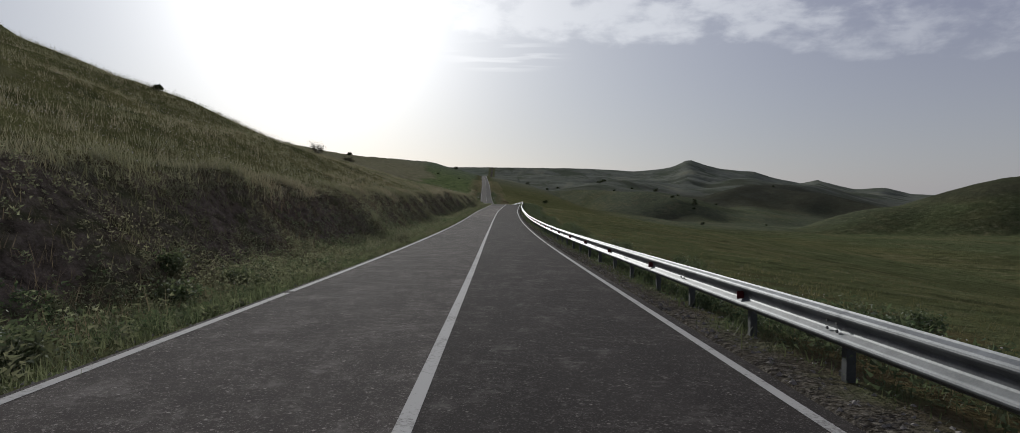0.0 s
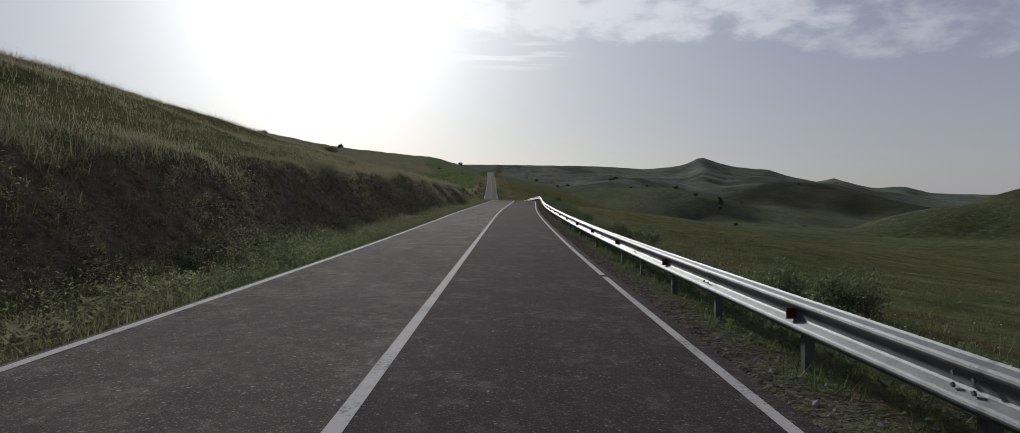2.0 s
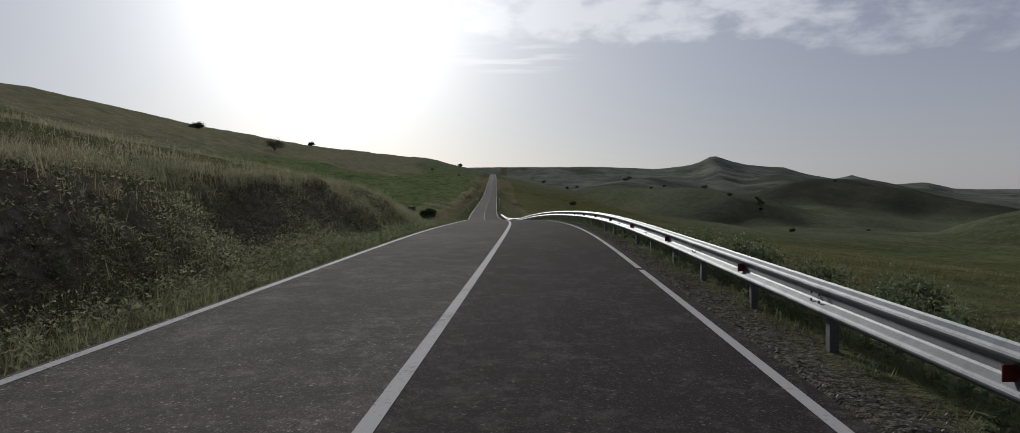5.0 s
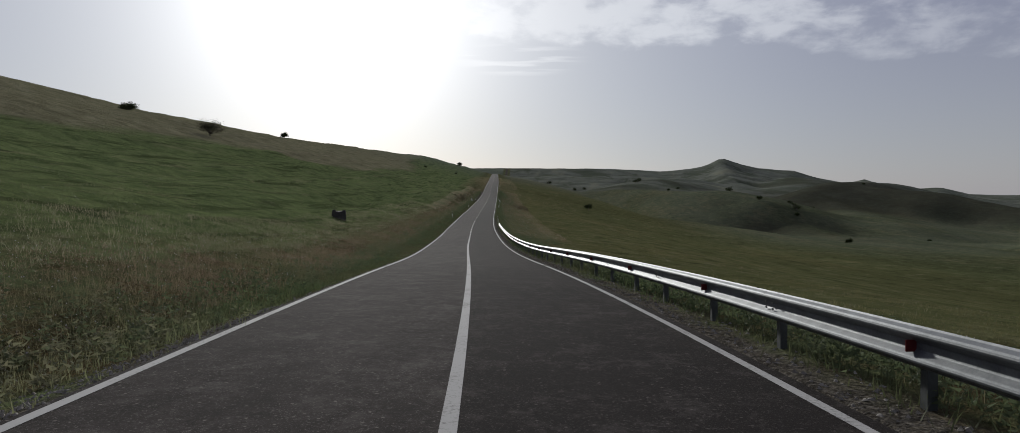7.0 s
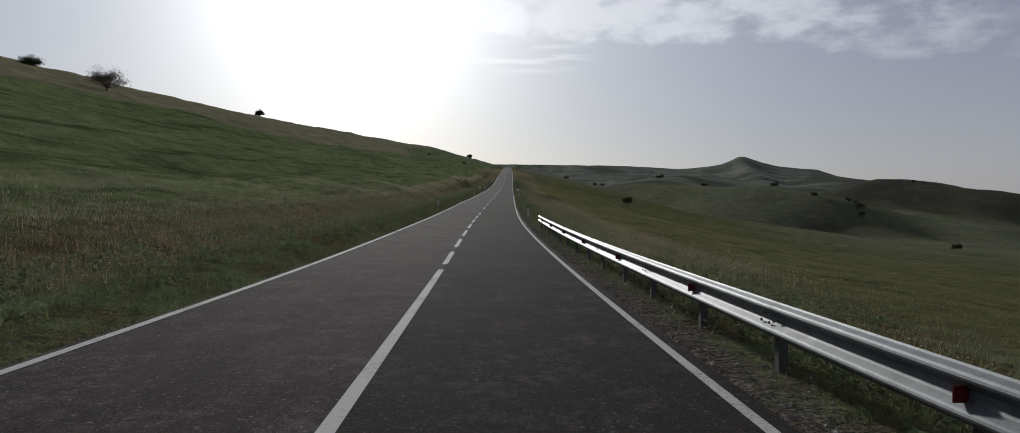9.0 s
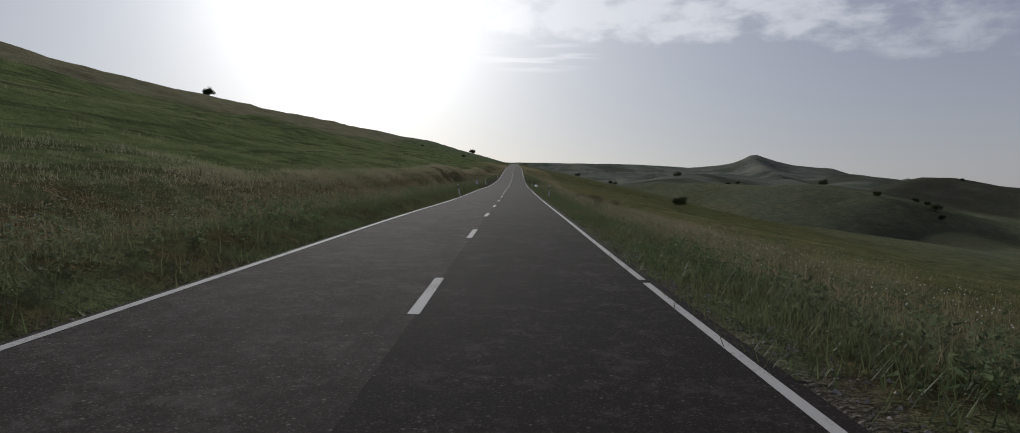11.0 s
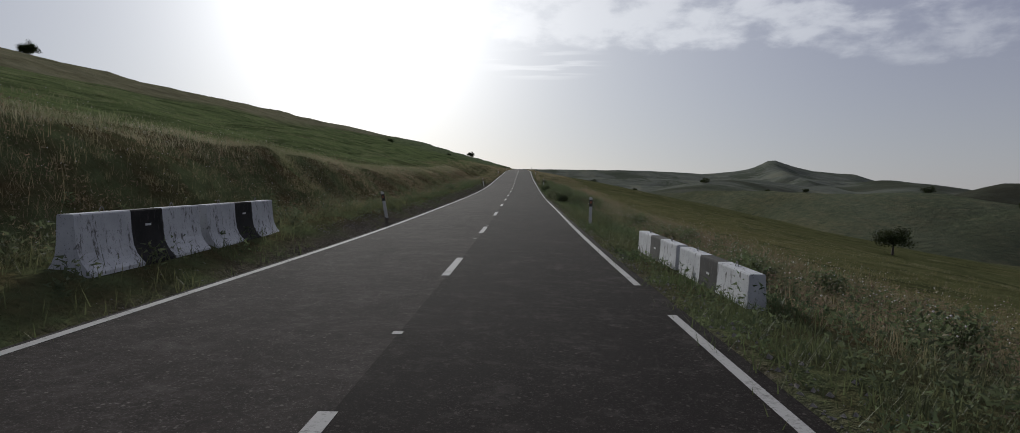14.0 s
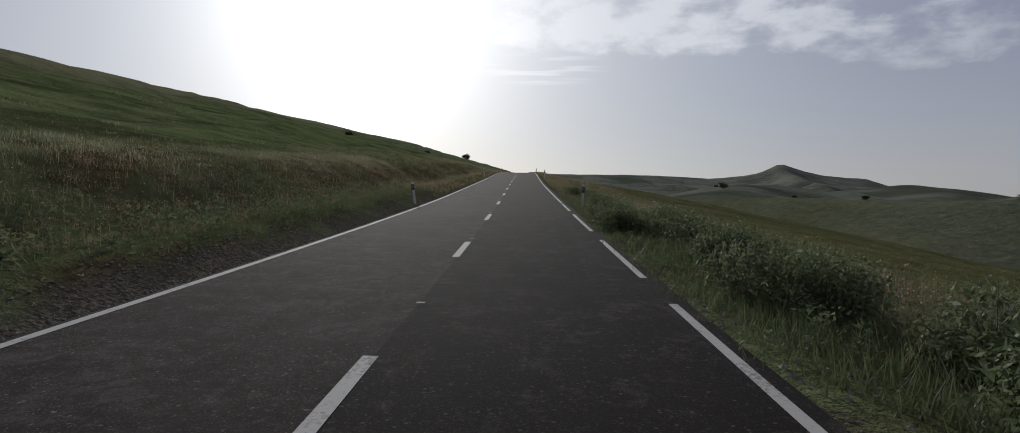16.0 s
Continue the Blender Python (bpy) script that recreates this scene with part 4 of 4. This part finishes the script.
M_PALE_HERB = leafy("pale_herb_leaf", (0.085, 0.1, 0.05), (0.19, 0.2, 0.11), (0.15, 0.145, 0.09), 0.9, 0.45)
M_BANK = leafy("bank_herb_leaf", (0.13, 0.15, 0.08), (0.27, 0.285, 0.17), (0.19, 0.18, 0.11), 0.9, 0.5)
M_DOCK = leafy("dock_seed", (0.115, 0.0828, 0.0575), (0.207, 0.155, 0.106), (0.149, 0.132, 0.0759), 0.7, 0.35)
M_MEADOW = leafy("olive_grass", (0.0808, 0.085, 0.034), (0.128, 0.123, 0.0527), (0.14, 0.128, 0.0595), 0.6, 0.45)
M_FLOWER = leafy("pale_flowers", (0.311, 0.303, 0.274), (0.444, 0.429, 0.385), (0.34, 0.311, 0.311), 0.7, 0.2)
M_CLOD = simple("dry_clod", (0.07, 0.055, 0.045), (0.19, 0.15, 0.125), 3.0, 0.95, 0, 0.5, 0.02, 0.1)
M_STONE = simple("verge_stone", (0.11, 0.103, 0.093), (0.24, 0.225, 0.2), 3.0, 0.95, 0, 0.4, 0.01, 0.1)


def spots(n, s0, s1, a, b, r, lean_in=1.0, plants=True):
    """Random places along the road between two distances to its side."""
    s = r.uniform(s0, s1, n)
    side = a + (b - a) * r.uniform(0, 1, n) ** lean_in
    p = road_at(s, side)
    p[:, 2] = land(p[:, 0], p[:, 1])
    # trodden strip before the barriers
    bare = (s > 351.5) & (s < 363) & (np.abs(side) < 4.5) & (r.uniform(0, 1, n) < 0.15)
    # gravel strip where little grows
    strip = (((s > 360) & (s < 428)) | ((s > 145) & (s < 177))) & (side < 0) & (side > -4.15) & (r.uniform(0, 1, n) < 0.88)
    return p[~(bare | strip)] if plants else p


def blades(name, at, per, h0, h1, wide, mat, r, lean=0.8, spread=0.17, label="", category="grass"):
    """Tufts of slim leaning blades."""
    per = int(per * 1.6)
    n = len(at) * per
    tall = np.repeat(r.uniform(h0, h1, len(at)) * (0.75 + 0.35 * bumps(at[:, 0], at[:, 1], 4.0, 61)), per) * r.uniform(0.6, 1.15, n)
    foot = np.repeat(at, per, 0) + np.concatenate([r.normal(0, spread, (n, 2)), np.full((n, 1), -0.03)], 1)
    ang = r.uniform(0, 2 * math.pi, n)
    way = np.stack([np.cos(ang), np.sin(ang), np.zeros(n)], 1)
    across = np.stack([-way[:, 1], way[:, 0], np.zeros(n)], 1) * (wide * r.uniform(0.6, 1.3, n))[:, None]
    bend = (tall * lean * r.uniform(0.2, 1.2, n))[:, None]
    up_ = np.array([0, 0, 1.0]) * tall[:, None]
    tip = foot + way * bend + up_
    v = np.stack([foot - across, foot + across, tip], 1).reshape(-1, 3)
    f = np.arange(n * 3).reshape(-1, 3)
    ob = new(name, array_mesh(name, v, f, [mat]))
    return tagged(ob, label, category, kind="stuff")


def heads(name, at, h0, h1, size, mat, r, label, category):
    """Small seed or flower heads, floating on thin stalks."""
    n = len(at)
    tall = r.uniform(h0, h1, n)
    c = at + np.stack([r.normal(0, 0.05, n), r.normal(0, 0.05, n), tall], 1)
    k = size * r.uniform(0.5, 1.5, n)
    o = np.array([[1, 0, 0], [-0.5, 0.87, 0], [-0.5, -0.87, 0], [0, 0, 0.9], [0, 0, -0.9]])
    v = (c[:, None] + o[None] * k[:, None, None])
    stalk = np.stack([at + [0.004, 0, -0.05], at + [-0.004, 0, -0.05], c], 1)
    i = np.arange(n) * 8
    tri = np.array([[0, 1, 3], [1, 2, 3], [2, 0, 3], [1, 0, 4], [2, 1, 4], [0, 2, 4], [5, 6, 7]])
    f = (i[:, None, None] + tri[None]).reshape(-1, 3)
    me = array_mesh(name, np.concatenate([v, stalk], 1).reshape(-1, 3), f, [mat, M_RUST])
    me.polygons.foreach_set("material_index", np.tile(np.array([0, 0, 0, 0, 0, 0, 1], np.int32), n))
    ob = new(name, me)
    return tagged(ob, label, category, kind="stuff")


g = np.random.RandomState(12)
LEFT, RIGHT = (-3.75, -13.0), (4.3, 13.0)
blades("verge_grass", spots(13000, -6, 430, -3.3, -6.2, g), 7, 0.12, 0.34, 0.0079, M_GRASS, g, label="short green grass along the road's edge")
blades("verge_grass", spots(15000, -6, 430, 3.7, 7.5, g, 1.2), 7, 0.14, 0.38, 0.0079, M_GRASS, g, label="green grass along the road's shoulder")
blades("weeds", spots(9000, 165, 440, -5.2, -8.3, g), 11, 0.18, 0.42, 0.0045, M_RUST, g, 0.9, label="tall brown dry weeds on the roadside bank", category="weeds")
blades("weeds", spots(8000, 235, 440, 5.0, 11.5, g), 9, 0.3, 0.6, 0.0050, M_RUST, g, label="tall brown dry weeds on the embankment", category="weeds")
blades("weeds", spots(6000, -6, 170, -4.8, -9.0, g), 6, 0.2, 0.6, 0.0086, M_RUST, g, label="sparse brown weeds on the cut bank", category="weeds")
blades("hill_grass", spots(22000, -4, 165, -8.3, -55.0, g, 1.5), 6, 0.22, 0.55, 0.0085, M_STRAW, g, label="tall pale seeding grass on the hillside")
blades("hill_grass", spots(2600, -6, 168, -8.0, -9.8, g), 8, 0.3, 0.62, 0.0095, M_STRAW, g, 1.1, label="pale grass hanging over the edge of the cut bank")
blades("field_grass", spots(9000, 165, 440, -8.8, -34.0, g, 1.7), 7, 0.12, 0.28, 0.0108, M_LUSH, g, label="green grass on the hillside field")
blades("meadow_grass", spots(16000, -4, 440, 7.0, 34.0, g, 1.8), 7, 0.1, 0.26, 0.0108, M_MEADOW, g, label="green meadow grass below the road")
blades("meadow_grass", spots(3000, 120, 440, 8.0, 30.0, g, 1.8), 6, 0.12, 0.28, 0.005, M_STRAW, g, label="straw-coloured grass in the meadow")
blades("bank_grass", spots(4200, 285, 440, -8.0, -10.2, g), 11, 0.18, 0.42, 0.005, M_STRAW, g, 0.9, label="pale seeding grass along the top of the roadside bank")
blades("bank_grass", spots(3000, 170, 290, -8.4, -14.0, g), 11, 0.18, 0.4, 0.005, M_STRAW, g, 0.9, label="pale seeding grass at the foot of the field")
blades("far_tufts", spots(6000, 428, 640, -3.6, -13.0, g, 1.6), 6, 0.25, 0.5, 0.008, M_RUST, g, label="brown weeds along the far road", category="weeds")
blades("far_tufts", spots(6000, 428, 640, 3.7, 13.0, g, 1.6), 6, 0.25, 0.5, 0.008, M_RUST, g, label="brown weeds along the far road", category="weeds")


def leafy_clumps(name, at, per, h0, h1, size, mat, r, label):
    """Bushy weeds: mounds of many small leaves, taller in patches."""
    n = len(at) * per
    tall = np.repeat(r.uniform(h0, h1, len(at)) * (0.8 + 0.45 * bumps(at[:, 0], at[:, 1], 3.0, 67)), per)
    f = r.uniform(0, 1, n)
    ang, out = r.uniform(0, 2 * math.pi, n), tall * 0.55 * np.sqrt(r.uniform(0, 1, n)) * (1.15 - 0.6 * f)
    c = np.repeat(at, per, 0) + np.stack([np.cos(ang) * out, np.sin(ang) * out, tall * f], 1)
    d = np.stack([np.cos(ang), np.sin(ang), np.zeros(n)], 1) + r.normal(0, 0.5, (n, 3)) + [0, 0, 0.35]
    d /= np.linalg.norm(d, axis=1)[:, None]
    w_ = np.cross(d, r.normal(0, 1, (n, 3)))
    w_ /= np.linalg.norm(w_, axis=1)[:, None] + 1e-9
    k = size * r.uniform(0.5, 1.5, (n, 1))
    v = np.stack([c + w_ * k * 0.5 - d * k * 0.6, c + d * k * 1.6, c - w_ * k * 0.5 - d * k * 0.6], 1).reshape(-1, 3)
    return tagged(new(name, array_mesh(name, v, np.arange(n * 3).reshape(-1, 3), [mat])), label, "weeds", kind="stuff")


leafy_clumps("leafy_weeds", spots(4400, -6, 430, -3.9, -6.6, g), 26, 0.22, 0.6, 0.036, M_HERB, g, "bushy dark green weeds on the verge")
leafy_clumps("leafy_weeds", spots(3200, 225, 430, 4.2, 9.5, g, 1.2), 36, 0.25, 0.7, 0.029, M_HERB, g, "bushy dark green weeds on the embankment")
leafy_clumps("leafy_weeds", spots(3400, -6, 228, 4.0, 7.0, g, 1.2), 24, 0.25, 0.62, 0.034, M_HERB, g, "low green weeds under the guard rail")
leafy_clumps("leafy_weeds", spots(3400, -6, 175, -3.4, -6.6, g, 1.1), 26, 0.2, 0.5, 0.034, M_PALE_HERB, g, "bushy green weeds along the foot of the cut bank")
leafy_clumps("leafy_weeds", spots(5000, 12, 160, -4.5, -7.4, g), 24, 0.3, 0.8, 0.021, M_BANK, g, "bushy pale green weeds climbing the cut bank")
leafy_clumps("leafy_weeds", spots(3600, -6, 172, -5.4, -8.6, g), 20, 0.2, 0.5, 0.032, M_BANK, g, "green weeds growing on the cut bank")
blades("verge_grass", spots(6000, -6, 175, -3.3, -6.0, g), 8, 0.14, 0.42, 0.007, M_LUSH, g, label="bright yellow-green grass beneath the cut bank")
leafy_clumps("leafy_weeds", spots(4200, -6, 230, 3.75, 5.6, g, 0.8), 20, 0.16, 0.42, 0.028, M_HERB, g, "low dark green weeds crowding the guard rail's posts")
heads("flowers", spots(2600, -6, 235, 4.2, 8.0, g), 0.2, 0.5, 0.009, M_FLOWER, g, "small pale flower heads under the guard rail", "flowers")
leafy_clumps("leafy_weeds", spots(1500, 270, 430, 3.35, 5.2, g), 28, 0.12, 0.35, 0.024, M_HERB, g, "low green weeds creeping over the road's edge")
blades("verge_grass", spots(5000, 270, 430, 3.25, 4.6, g), 7, 0.1, 0.3, 0.007, M_GRASS, g, label="short grass creeping over the road's edge")
heads("flowers", spots(1500, -6, 165, -3.8, -8.0, g), 0.2, 0.5, 0.008, M_FLOWER, g, "small pale flower heads on the cut bank", "flowers")
leafy_clumps("leafy_weeds", spots(4200, 165, 440, -5.2, -8.8, g), 22, 0.25, 0.65, 0.021, M_DOCK, g, "rusty brown seeding weeds on the bank")
leafy_clumps("leafy_weeds", spots(4200, 280, 440, 4.6, 10.5, g), 24, 0.35, 0.85, 0.021, M_DOCK, g, "rusty brown seeding weeds on the embankment")
heads("flowers", spots(9000, 165, 440, -4.6, -9.5, g), 0.2, 0.6, 0.011, M_FLOWER, g, "small pale flower heads on dry stalks", "flowers")
heads("flowers", spots(8000, 230, 440, 4.8, 11.0, g), 0.3, 0.65, 0.011, M_FLOWER, g, "small pale flower heads on dry stalks", "flowers")
heads("seed_heads", spots(15000, -4, 165, -8.5, -45.0, g, 1.4), 0.3, 0.62, 0.015, M_FLOWER, g, "pale seed heads over the hillside grass", "grass")

for x, y, h, k in ((-4.0, 31.0, 1.1, 301), (-4.5, 32.2, 0.8, 302), (-5.0, 84.0, 0.9, 303), (-5.4, 62.0, 0.8, 304)):
    shrub(x, y, h, h * 0.8, k, 16, 21, 0.014, M_STRAW, "tall pale dry weed with thin branching stalks")


def stones(name, at, r, s0, s1, label, mat=None, category="gravel"):
    n = len(at)
    base = np.array([[1, 0, 0], [0, 1, 0], [-1, 0, 0], [0, -1, 0], [0, 0, 0.9]]) - [0, 0, 0.12]
    v = at[:, None] + (base[None] + r.normal(0, 0.22, (n, 5, 3))) * r.uniform(s0, s1, (n, 1, 1))
    tri = np.array([[0, 1, 4], [1, 2, 4], [2, 3, 4], [3, 0, 4]])
    f = ((np.arange(n) * 5)[:, None, None] + tri[None]).reshape(-1, 3)
    return tagged(new(name, array_mesh(name, v.reshape(-1, 3), f, [mat or M_STONE])), label, category, kind="stuff")


stones("gravel", spots(12000, -6, 440, 3.25, 4.0, g, 1.4, False), g, 0.01, 0.035, "loose grey gravel on the road's shoulder")
stones("gravel", spots(7000, -6, 440, -3.2, -3.9, g, 1.5, False), g, 0.01, 0.032, "loose grey gravel on the road's shoulder")
stones("clods", spots(5000, -6, 174, -5.7, -9.2, g), g, 0.012, 0.05, "dark crumbling clods of earth on the cut bank", M_CLOD, "earth")
stones("gravel", spots(4200, 146, 176, -3.2, -4.4, g, 1.4, False), g, 0.008, 0.03, "loose flat grey stones along the road's edge")
stones("gravel", spots(8000, 362, 425, -3.2, -4.3, g, 1.4, False), g, 0.008, 0.03, "loose flat grey stones along the road's edge")
